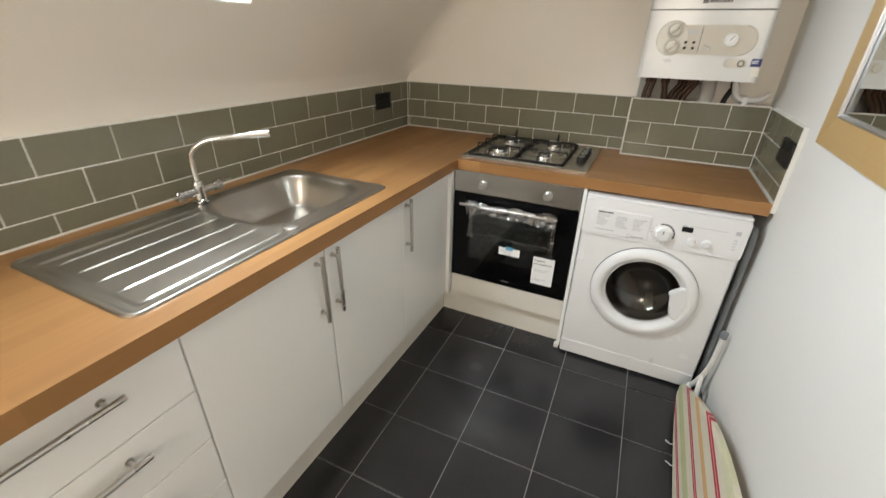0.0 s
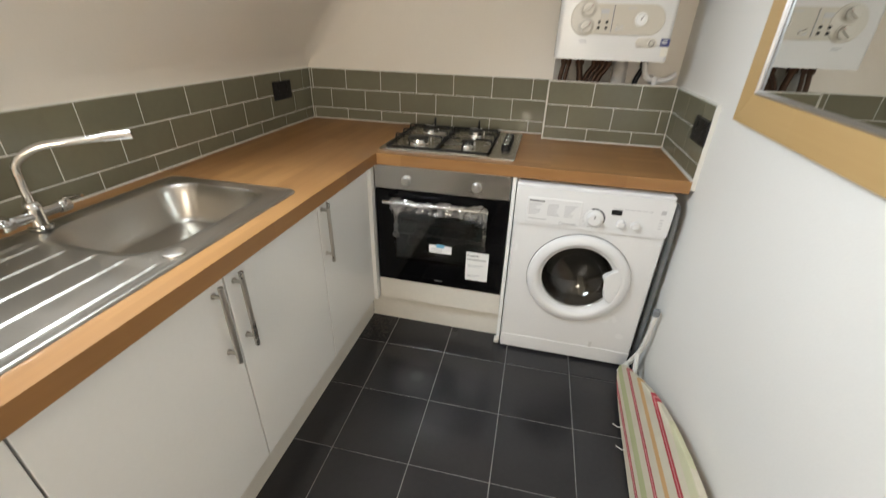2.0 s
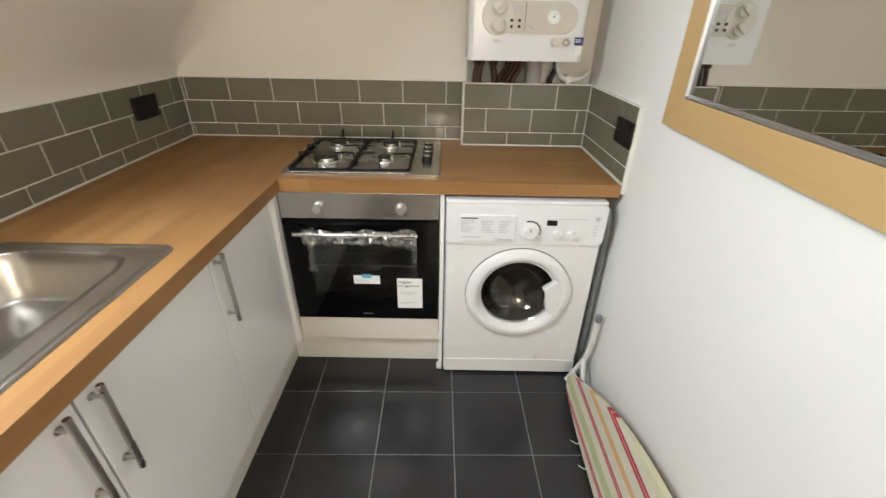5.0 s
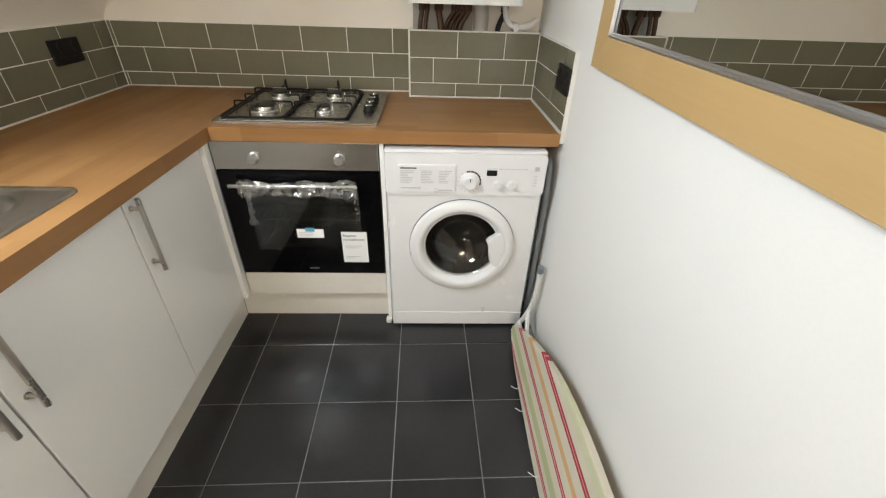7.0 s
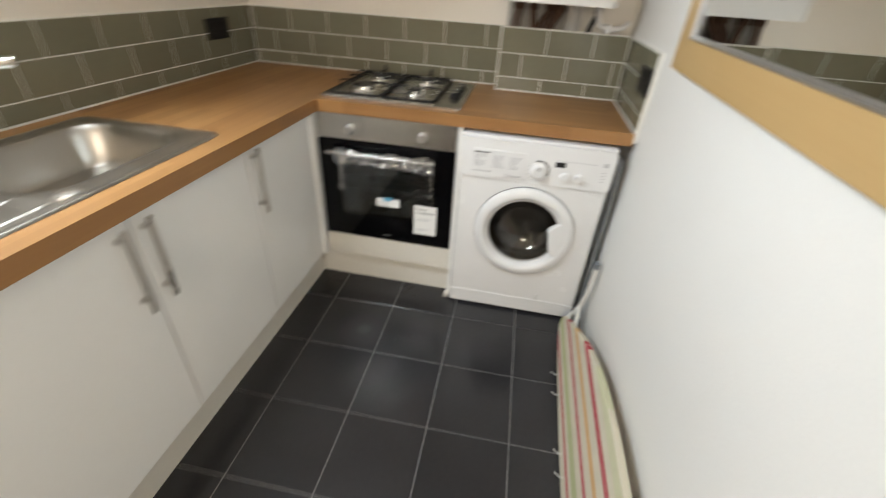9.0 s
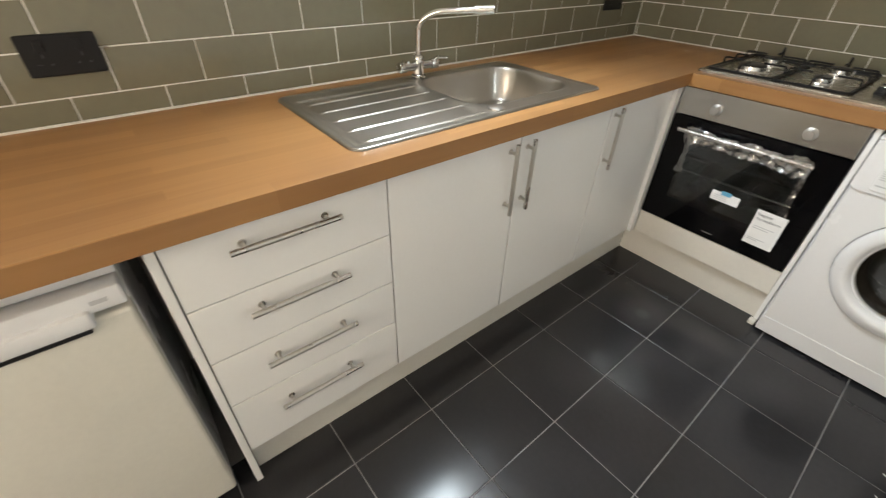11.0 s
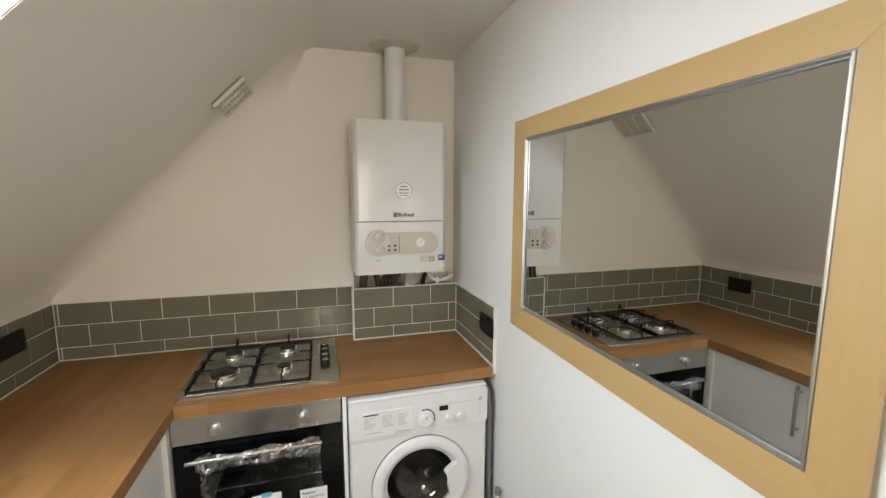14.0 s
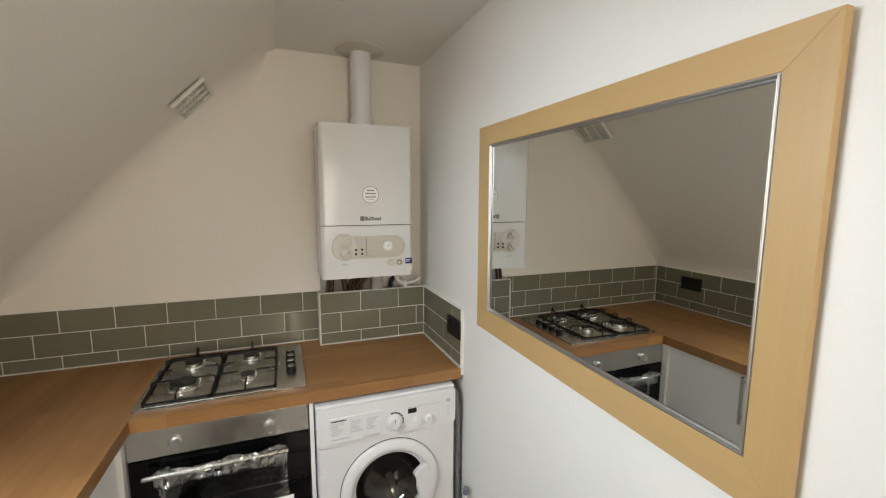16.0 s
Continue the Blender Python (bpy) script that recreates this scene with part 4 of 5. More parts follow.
# ---- sink ----
def sink():
    sk = thing("sink", (0.32, -1.58, TOP), "stainless steel inset sink with a ribbed drainer", "sink")
    x0, x1, y0, y1 = 0.076, 0.560, -2.052, -1.116
    nx, ny = 250, 300
    bx, by, hx, hy = 0.300, -1.375, 0.178, 0.222

    def step(a, b, v):
        t = min(1, max(0, (v - a) / (b - a)))
        return t * t * (3 - 2 * t)

    def height(x, y):
        edge = min(x - x0, x1 - x, y - y0, y1 - y)
        h = 0.0052 * step(0.0, 0.004, edge) - 0.0028 * step(0.010, 0.022, edge)
        # the bowl: rounded rectangle with steep sides
        qx, qy = abs(x - bx) - (hx - 0.095), abs(y - by) - (hy - 0.095)
        dist = math.hypot(max(qx, 0), max(qy, 0)) + min(max(qx, qy), 0) - 0.095
        h -= 0.004 * step(0.020, 0.0, dist)
        if dist < 0:
            run = 0.046 + 0.030 * step(-1.40, -1.56, y)
            h -= 0.112 * step(0.005, -run, dist) + 0.022 * step(-0.02, -0.16, dist)
        # the drainer: a shallow well with long ribs
        if y < -1.585:
            well = step(0.030, 0.048, x - x0 - 0.03) * step(0.016, 0.034, x1 - x - 0.01) * step(0.03, 0.05, y - y0) * step(-1.60, -1.65, y)
            h -= 0.004 * well
            for i in range(5):
                rx = 0.182 + 0.082 * i
                if abs(x - rx) < 0.0085:
                    h += 0.0030 * (0.5 + 0.5 * math.cos(math.pi * (x - rx) / 0.0085)) * step(-2.003, -1.975, y) * step(-1.612, -1.640, y)
        return h

    bm = bmesh.new()
    def cornered(x, y):
        """Draws the square corners of the sheet in to a radius."""
        r = 0.032
        cx = x0 + r if x < x0 + r else x1 - r if x > x1 - r else x
        cy = y0 + r if y < y0 + r else y1 - r if y > y1 - r else y
        u, w = abs(x - cx), abs(y - cy)
        k = max(u, w) / math.hypot(u, w) if u > 1e-9 and w > 1e-9 else 1.0
        return (cx + (x - cx) * k, cy + (y - cy) * k)

    v = [[bm.verts.new((*cornered(x, y), TOP + 0.001 + height(x, y))) for x in [x0 + (x1 - x0) * i / nx for i in range(nx + 1)]] for y in [y0 + (y1 - y0) * j / ny for j in range(ny + 1)]]
    for j in range(ny):
        for i in range(nx):
            bm.faces.new((v[j][i], v[j][i + 1], v[j + 1][i + 1], v[j + 1][i]))
    part("basin", bm, SINK_STEEL, sk, "pressed steel bowl and drainer", 60)
    wx, wy = 0.262, -1.402
    wz = TOP + 0.0035 + height(wx, wy)
    at = Matrix.Translation((wx, wy, wz))
    w = part("waste", lathe([(0.0235, 0.0), (0.025, 0.0016), (0.028, 0.003), (0.030, 0.0026), (0.031, 0.0)], at, 36), SILVER, sk, "chrome waste ring")
    part("strainer", lathe([(0, 0.0006), (0.0235, 0.0002), (0.0235, -0.002), (0, -0.002)], at, 28), SINK_STEEL, w, "perforated steel strainer")
    for ring, count in ((0.009, 5), (0.017, 9)):
        for k in range(count):
            a = k * math.tau / count
            part("strainer_hole", rod((wx + ring * math.cos(a), wy + ring * math.sin(a), wz + 0.0001), (wx + ring * math.cos(a), wy + ring * math.sin(a), wz + 0.0010), 0.0034, seg=10), BLACK_PLASTIC, w)
    part("overflow_plug", lathe([(0, 0), (0.0245, 0), (0.0250, 0.003), (0.0235, 0.0058), (0.019, 0.0072), (0.010, 0.0078), (0, 0.008)], Matrix.Translation((0.515, -1.572, TOP + 0.002)), 36), HANDLE_STEEL, sk, "round domed steel waste control")


def tap():
    tp = thing("mixer_tap", (0.108, -1.555, TOP), "chrome kitchen mixer tap with two levers and swivel spout", "tap")
    bx, by, z = 0.108, -1.555, TOP + 0.006
    body = lathe([(0, 0), (0.026, 0), (0.026, 0.006), (0.0185, 0.010), (0.017, 0.045), (0.019, 0.062), (0.014, 0.070), (0, 0.071)], Matrix.Translation((bx, by, z)), 32)
    rod((bx, by - 0.055, z + 0.036), (bx, by + 0.055, z + 0.036), 0.0135, body, 20)
    part("body", body, CHROME, tp)
    for s in (-1, 1):
        hd = rod((bx, by + s * 0.052, z + 0.036), (bx, by + s * 0.080, z + 0.036), 0.017, seg=24, bevel=0.003)
        part("tap_head", hd, CHROME, tp, "chrome tap head")
        part("lever", tube([(bx, by + s * 0.068, z + 0.05), (bx + 0.012, by + s * 0.072, z + 0.058), (bx + 0.058, by + s * 0.080, z + 0.064)], [0.006, 0.0055, 0.0042], seg=10), CHROME, tp, "chrome lever")
    path = smooth_path([(bx, by, z + 0.06), (bx, by, z + 0.12), (bx + 0.006, by + 0.005, z + 0.165), (bx + 0.040, by + 0.036, z + 0.196), (bx + 0.09, by + 0.078, z + 0.205), (0.265, -1.416, z + 0.212)], 8)
    part("spout", tube(path, 0.0095, seg=16), CHROME, tp, "chrome swivel spout")
    part("nozzle", rod((0.245, -1.433, z + 0.2105), (0.293, -1.392, z + 0.214), 0.0125, seg=20, bevel=0.002), CHROME, tp, "chrome nozzle")


sink()
tap()


# ---- boiler ----
BOILER_WHITE = material("boiler_white_gloss", (0.69, 0.69, 0.675), 0.18, spec=0.35, vary=0.02, scale=3, fine=70, bump=0.006, rough_vary=0.03)
GREY_PANEL = material("beige_grey_panel", (0.55, 0.51, 0.43), 0.4, vary=0.04, scale=8, fine=110, bump=0.03)
PALE_KNOB = material("pale_grey_knob", (0.60, 0.57, 0.50), 0.35, vary=0.04, scale=9, fine=100, bump=0.03)
COPPER = material("dull_copper_pipe", (0.085, 0.047, 0.030), 0.5, metal=0.6, vary=0.4, scale=14, fine=90, bump=0.08)
RED_MARK = plain("faded_red_mark", (0.32, 0.06, 0.04), 0.5)
BLUE_LABEL = plain("navy_label", (0.03, 0.04, 0.16), 0.5)


def boiler():
    bo = thing("boiler", (1.522, -0.14, 1.268), "white wall-hung gas boiler with grey control panel", "boiler")
    x0, x1, f = 1.303, 1.742, -0.272
    def bowed(a, b, front, r):
        """The casing seen from above: square at the wall, its front edges rounded."""
        pts = [(b, -0.010), (a, -0.010)]
        pts += [(a + r - r * math.cos(k * math.pi / 20), front + r - r * math.sin(k * math.pi / 20)) for k in range(11)]
        pts += [(b - r + r * math.sin(k * math.pi / 20), front + r - r * math.cos(k * math.pi / 20)) for k in range(11)]
        return pts

    case = outline_solid(bowed(x0, x1, f, 0.024), 0.464, Matrix.Translation((0, 0, 1.522)), bevel=0.007, seg=3)
    part("case", case, BOILER_WHITE, bo, "white upper casing", 50)
    low = outline_solid(bowed(x0 + 0.001, x1 - 0.001, f + 0.004, 0.020), 0.250, Matrix.Translation((0, 0, 1.268)), bevel=0.003, seg=2)
    part("flap", low, BOILER_WHITE, bo, "white lower front flap", 50)
    g = f + 0.004
    panel = part("control_panel", outline_solid(rounded(1.350, 1.702, 1.362, 1.468, 0.0525, 8), 0.006, facing_front(g), bevel=0.003), GREY_PANEL, bo, "beige rounded control panel")
    hump = outline_solid([(1.408 + 0.058 * math.cos(i * math.tau / 28), 1.419 + 0.064 * math.sin(i * math.tau / 28)) for i in range(28)], 0.008, facing_front(g), bevel=0.003)
    part("knob_panel", hump, PALE_KNOB, panel)
    for z in (1.449, 1.389):
        k = part("knob", lathe([(0, 0), (0.026, 0), (0.026, 0.004), (0.022, 0.006), (0.021, 0.016), (0, 0.017)], Matrix.Translation((1.412, g - 0.008, z)) @ pose(0, 0, 0, 90), 28), PALE_KNOB, panel, "pale rotary knob")
        part("knob_grip", moved(cube(-0.005, 0.005, -0.021, 0.021, 0.016, 0.025, 0.002), Matrix.Translation((1.412, g - 0.008, z)) @ pose(0, 0, 0, 90) @ pose(0, 0, 0, 0, 0, -50)), PALE_KNOB, k)
    for z in (1.449, 1.389):
        part("knob_boss", lathe([(0, 0), (0.034, 0), (0.034, 0.007), (0.031, 0.0088), (0, 0.0088)], Matrix.Translation((1.412, g, z)) @ pose(0, 0, 0, 90), 36), PALE_KNOB, panel)
        part("knob_mark", moved(cube(-0.0009, 0.0009, 0.010, 0.020, 0.0252, 0.0256), Matrix.Translation((1.412, g - 0.008, z)) @ pose(0, 0, 0, 90) @ pose(0, 0, 0, 0, 0, -50)), RED_MARK, panel)
    part("display", front_plate(1.460, 1.492, 1.434, 1.450, g - 0.006, 0.001), GREY_INK, panel, "small grey display")
    part("panel_seam", front_plate(1.5065, 1.5085, 1.366, 1.464, g - 0.0055, 0.001), GREY_INK, panel)
    for x in (1.460, 1.489):
        for z in (1.385, 1.405):
            part("button", rod((x, g - 0.004, z), (x, g - 0.0095, z), 0.0055, seg=14), BLACK_PLASTIC, panel, "dark round button")
    bars = bmesh.new()
    for x in (1.456, 1.470, 1.484):
        merge(bars, front_plate(x, x + 0.005, 1.420, 1.425, g - 0.0061))
    merge(bars, front_plate(1.560, 1.590, 1.452, 1.456, g - 0.0061))
    merge(bars, front_plate(1.525, 1.552, 1.378, 1.394, g - 0.0061))
    tagged(part("print", bars, GREY_INK, panel, "", None), kind="stuff")
    part("cover_seam", front_plate(1.5085, 1.5105, 1.372, 1.464, g - 0.0061), INK, panel, "dark seam between the two halves of the panel")
    part("cover_latch", moved(cube(-0.014, 0.014, -0.006, 0.006, 0, 0.004, 0.003, 3), Matrix.Translation((1.538, g - 0.006, 1.388)) @ pose(0, 0, 0, 90) @ pose(0, 0, 0, 0, 0, -25)), PALE_KNOB, panel)
    part("pressure_dial_ring", lathe([(0.020, 0), (0.029, 0), (0.029, 0.006), (0.024, 0.007)], Matrix.Translation((1.614, g - 0.005, 1.418)) @ pose(0, 0, 0, 90), 36, close=True), PALE_KNOB, panel)
    dial = part("pressure_dial", rod((1.614, g - 0.004, 1.418), (1.614, g - 0.0095, 1.418), 0.0225, seg=32), PAPER, panel, "white pressure dial")
    part("dial_hub", rod((1.614, g - 0.009, 1.418), (1.614, g - 0.0108, 1.418), 0.003, seg=14), INK, dial)
    part("dial_needle", moved(cube(-0.0008, 0.0008, 0.0, 0.015, 0.0058, 0.0064), Matrix.Translation((1.614, g - 0.004, 1.418)) @ pose(0, 0, 0, 90) @ pose(0, 0, 0, 0, 0, -35)), INK, dial)
    part("dial_scale", lathe([(0.0165, 0.0056), (0.0178, 0.0056), (0.0178, 0.0060), (0.0165, 0.0060)], Matrix.Translation((1.614, g - 0.004, 1.418)) @ pose(0, 0, 0, 90), 32, close=True), GREY_INK, dial)
    small = part("small_panel", outline_solid(rounded(1.612, 1.690, 1.318, 1.353, 0.017, 6), 0.004, facing_front(g), bevel=0.0015), PALE_KNOB, bo, "small rounded grey panel")
    for x in (1.631, 1.670):
        part("small_knob", lathe([(0, 0), (0.013, 0), (0.012, 0.006), (0, 0.0065)], Matrix.Translation((x, g - 0.004, 1.335)) @ pose(0, 0, 0, 90), 22), PALE_KNOB, small)
    part("small_dial_ring", lathe([(0.0085, 0.0065), (0.0112, 0.0065), (0.0112, 0.0071), (0.0085, 0.0071)], Matrix.Translation((1.670, g - 0.004, 1.335)) @ pose(0, 0, 0, 90), 26, close=True), INK, small, "dark printed ring")
    part("label", front_plate(1.704, 1.738, 1.325, 1.353, g, 0.0006), BLUE_LABEL, bo, "small navy label")
    bars = bmesh.new()
    for z in (1.347, 1.340):
        merge(bars, front_plate(1.707, 1.728, z - 0.004, z - 0.001, g - 0.0007))
    tagged(part("label_print", bars, PAPER, bo, "", None), kind="stuff")
    part("label", front_plate(1.712, 1.738, 1.290, 1.322, g, 0.0005), OFF_WHITE, bo, "yellowed label")
    part("script_mark", front_plate(1.392, 1.422, 1.336, 1.341, g, 0.0005), GREY_INK, bo)
    part("script_mark", front_plate(1.400, 1.426, 1.330, 1.334, g, 0.0005), GREY_INK, bo)
    roundel = lathe([(0, 0), (0.0415, 0), (0.0415, 0.0006), (0, 0.0006)], Matrix.Translation((1.535, f, 1.664)) @ pose(0, 0, 0, 90), 40)
    rd = part("roundel", roundel, PAPER, bo, "round white sticker with a dark ring")
    part("roundel_ring", lathe([(0.0375, 0.0007), (0.040, 0.0007), (0.040, 0.0010), (0.0375, 0.0010)], Matrix.Translation((1.535, f, 1.664)) @ pose(0, 0, 0, 90), 40, close=True), FADED_INK, rd)
    bars = bmesh.new()
    for z, w, h in ((1.682, 0.034, 0.005), (1.667, 0.048, 0.005), (1.655, 0.05, 0.002), (1.650, 0.05, 0.002), (1.642, 0.036, 0.002)):
        merge(bars, front_plate(1.535 - w / 2, 1.535 + w / 2, z, z + h, f - 0.0008))
    tagged(part("print", bars, FADED_INK, rd, "", None), kind="stuff")
    mark = front_plate(1.484, 1.504, 1.541, 1.563, f, 0.0006)
    for i, (h, w) in enumerate(((0.018, 0.013), (0.012, 0.008), (0.018, 0.005), (0.018, 0.005), (0.015, 0.005), (0.012, 0.010), (0.012, 0.009), (0.016, 0.007))):
        x = 1.507 + sum((0.013, 0.008, 0.005, 0.005, 0.005, 0.010, 0.009, 0.007)[:i]) + i * 0.002
        merge(mark, front_plate(x, x + w, 1.543, 1.543 + h, f, 0.0006))
    tagged(part("maker_mark", mark, FADED_INK, bo, "", None), kind="stuff")
    part("jig", cube(1.315, 1.73, -0.030, 0.009, 1.262, 1.266), OFF_WHITE, bo)


def flue():
    fl = thing("flue_pipe", (1.526, -0.125, 1.986), "white flue pipe rising through a ceiling collar", "flue")
    pipe = lathe([(0.058, 1.9865), (0.058, 2.03), (0.050, 2.032), (0.050, CEIL_Z - 0.012), (0, CEIL_Z - 0.012), (0, 1.9865)], Matrix.Translation((1.526, -0.125, 0)), 40)
    part("pipe", pipe, WHITE_PLASTIC, fl)
    part("collar", lathe([(0.051, CEIL_Z - 0.020), (0.060, CEIL_Z - 0.020), (0.118, CEIL_Z - 0.006), (0.122, CEIL_Z - 0.0005), (0.051, CEIL_Z - 0.0005)], Matrix.Translation((1.526, -0.118, 0)), 44, close=True), GREY_PANEL, fl, "round ceiling collar")


def boiler_pipes():
    for x, r, y, mat, lab in ((1.346, 0.010, -0.055, COPPER, "copper"), (1.368, 0.0085, -0.050, COPPER, "copper"), (1.456, 0.009, -0.040, COPPER, "copper"), (1.495, 0.009, -0.052, COPPER, "copper"), (1.435, 0.0135, -0.060, COPPER, "copper"), (1.475, 0.0075, -0.045, COPPER, "copper"), (1.515, 0.011, -0.060, COPPER, "copper"), (1.680, 0.011, -0.055, BLACK_PLASTIC, "dark plastic")):
        pi = thing("boiler_pipe", (x, y, 0.90), lab + " pipe dropping from the boiler into the boxing", "pipe", "boiler pipes")
        dx = 0.034 if 1.45 < x < 1.55 else 0.022 if x > 1.65 else -0.010 if x > 1.4 else 0.008
        part("pipe", tube(smooth_path([(x + dx, y, 1.267), (x + dx, y, 1.235), (x, y, 1.17), (x, y, 1.05), (x, y, 0.90)], 6), r, seg=14), mat, pi)
        part("nut", rod((x + dx, y, 1.236), (x + dx, y, 1.262), r * 1.55, seg=6), COPPER if mat is COPPER else mat, pi)
    cond = thing("condensate_pipe", (1.78, -0.06, 0.90), "white plastic condensate pipe bending beside the boiler", "pipe", "boiler pipes")
    part("pipe", tube(smooth_path([(1.70, -0.07, 1.262), (1.715, -0.07, 1.205), (1.75, -0.07, 1.185), (1.81, -0.07, 1.19), (1.842, -0.07, 1.215)], 6), 0.0115, seg=14), WHITE_PLASTIC, cond)
    part("clip", cube(1.745, 1.765, -0.085, 0.009, 1.166, 1.20, 0.003), WHITE_PLASTIC, cond)
    bag = thing("lagging_sleeve", (1.61, -0.06, 0.90), "grey insulation sleeve round a pipe", "pipe lagging", "boiler pipes")
    part("sleeve", tube(smooth_path([(1.60, -0.06, 1.262), (1.605, -0.062, 1.20), (1.60, -0.06, 1.05), (1.60, -0.06, 0.90)], 5), [0.032] * 16, seg=16), PLASTER_GREY, bag)


BARE_PLASTER = material("bare_grey_plaster", (0.40, 0.385, 0.35), 0.85, vary=0.15, scale=9, fine=90, bump=0.2)
PLASTER_GREY = material("grey_lagging", (0.42, 0.41, 0.39), 0.8, vary=0.1, scale=20, fine=120, bump=0.2)
structure("bare_wall_patch", cube(1.314, 1.575, 0.0035, 0.0095, 0.90, 1.262), BARE_PLASTER, "bare grey plaster wall behind the boiler pipes", "wall")
boiler()
flue()
boiler_pipes()


# ---- mirror ----
def mirror():
    mi = thing("wall_mirror", (1.862, -1.32, 1.5), "large mirror in a flat oak frame with silver bead", "mirror")
    oy0, oy1, oz0, oz1 = -1.876, -0.788, 1.149, 1.911
    iy0, iy1, iz0, iz1 = -1.807, -0.870, 1.230, 1.844
    back, front = 1.8655, 1.848
    corners_o = [(oy0, oz0 - 0.010), (oy1, oz0), (oy1, oz1), (oy0, oz1)]
    corners_i = [(iy0, iz0 - 0.009), (iy1, iz0), (iy1, iz1), (iy0, iz1)]
    for i, name in enumerate(("bottom_rail", "side_rail", "top_rail", "side_rail")):
        j = (i + 1) % 4
        quad = [corners_o[i], corners_o[j], corners_i[j], corners_i[i]]
        part(name, outline_solid(quad, back - front, facing_left(back), bevel=0.0005), FRAME_OAK_Y if i % 2 == 0 else FRAME_OAK_Z, mi)
    # half-round silver bead, mitred at the corners
    w = 0.0115
    inner = [(iy0 + w, iz0 - 0.009 + w), (iy1 - w, iz0 + w), (iy1 - w, iz1 - w), (iy0 + w, iz1 - w)]
    for i in range(4):
        j = (i + 1) % 4
        bead, rows = bmesh.new(), []
        # across the bead: a groove beside the oak, a round ridge, a step, and a thin lip on the glass
        section = ((0.0, 0.0020), (0.06, 0.0045), (0.14, 0.0045), (0.17, 0.0015), (0.24, -0.0012), (0.33, -0.0024), (0.42, -0.0026), (0.51, -0.0014), (0.59, 0.0014), (0.63, 0.0050), (0.68, 0.0062), (0.76, 0.0054), (0.84, 0.0062), (0.92, 0.0085), (1.0, 0.0108))
        for t, rise in section:
            x = front + (rise * 0.6 if rise > 0 else rise)
            pa = [corners_i[i][c] * (1 - t) + inner[i][c] * t for c in (0, 1)]
            pb = [corners_i[j][c] * (1 - t) + inner[j][c] * t for c in (0, 1)]
            rows.append((bead.verts.new((x, *pa)), bead.verts.new((x, *pb))))
        for a, b in zip(rows, rows[1:]):
            bead.faces.new((a[0], a[1], b[1], b[0]))
        part("silver_bead", bead, SILVER, mi, "double silver beading", 60)
    part("mirror_glass", cube(1.8555, 1.8655, iy0 + 0.002, iy1 - 0.002, iz0 - 0.006, iz1 - 0.002), MIRROR, mi, "mirror glass", None)
    part("backing_board", cube(1.8656, 1.8735, iy0 + 0.02, iy1 - 0.02, iz0 + 0.02, iz1 - 0.02), BLACK_PLASTIC, mi, "", None)


mirror()


# ---- sockets and vent ----
def socket(m, label):
    """A black double socket: outline across, up, and depth out of the wall."""
    so = thing("wall_socket", m.translation, label, "socket", "black double sockets")
    part("plate", outline_solid(rounded(-0.073, 0.073, -0.043, 0.043, 0.005, 4), 0.009, m, bevel=0.002), BLACK_PLASTIC, so)
    for cx in (-0.036, 0.036):
        part("rocker", outline_solid(rounded(cx - 0.008, cx + 0.008, 0.008, 0.031, 0.002, 3), 0.003, m @ Matrix.Translation((0, 0, 0.009)), bevel=0.001), BLACK_PLASTIC, so, "black rocker switch")
        holes = outline_solid([(cx - 0.002, -0.004), (cx + 0.002, -0.004), (cx + 0.002, 0.004), (cx - 0.002, 0.004)], 0.0006, m @ Matrix.Translation((0, 0, 0.009)))
        for s in (-1, 1):
            outline_solid([(cx + s * 0.011 - 0.003, -0.020), (cx + s * 0.011 + 0.003, -0.020), (cx + s * 0.011 + 0.003, -0.0165), (cx + s * 0.011 - 0.003, -0.0165)], 0.0006, m @ Matrix.Translation((0, 0, 0.009)), holes)
        tagged(part("pin_holes", holes, DARK_ENAMEL, so, "", None), kind="stuff")


socket(facing_right(0.0005) @ Matrix.Translation((0.284, 1.075, 0)), "black double socket on green tiles beside the corner")
socket(facing_right(0.0005) @ Matrix.Translation((2.482, 1.050, 0)), "black double socket on green tiles above the drawers")
socket(facing_left(1.8575) @ Matrix.Translation((-0.537, 1.064, 0)), "black double socket on green tiles near the mirror")


def vent():
    m = SLOPE @ Matrix.Translation((-1.150, 0.826, -0.008)) @ pose(0, 0, 0, 180)
    ve = thing("air_vent", m.translation, "off-white plastic louvred air vent on the slope", "air vent")
    part("frame", moved(grid_slab([-0.120, -0.108, -0.040, -0.034, 0.034, 0.040, 0.108, 0.120], [-0.085, -0.073, 0.073, 0.085], 0.0, 0.014, {(1, 1), (3, 1), (5, 1)}), m), OFF_WHITE, ve, "", None)
    part("backing", moved(cube(-0.110, 0.110, -0.075, 0.075, 0.0, 0.003), m), GREY_PANEL, ve, "", None)
    for cx in (-0.074, 0.0, 0.074):
        for i in range(8):
            y = -0.064 + 0.128 * i / 7
            part("slat", moved(cube(-0.034, 0.034, -0.005, 0.005, -0.0012, 0.0012), m @ Matrix.Translation((cx, y, 0.008)) @ pose(0, 0, 0, 35)), OFF_WHITE, ve, "", None)


vent()


NICKEL = plain("brushed_nickel", (0.45, 0.42, 0.38), 0.25, 1.0)


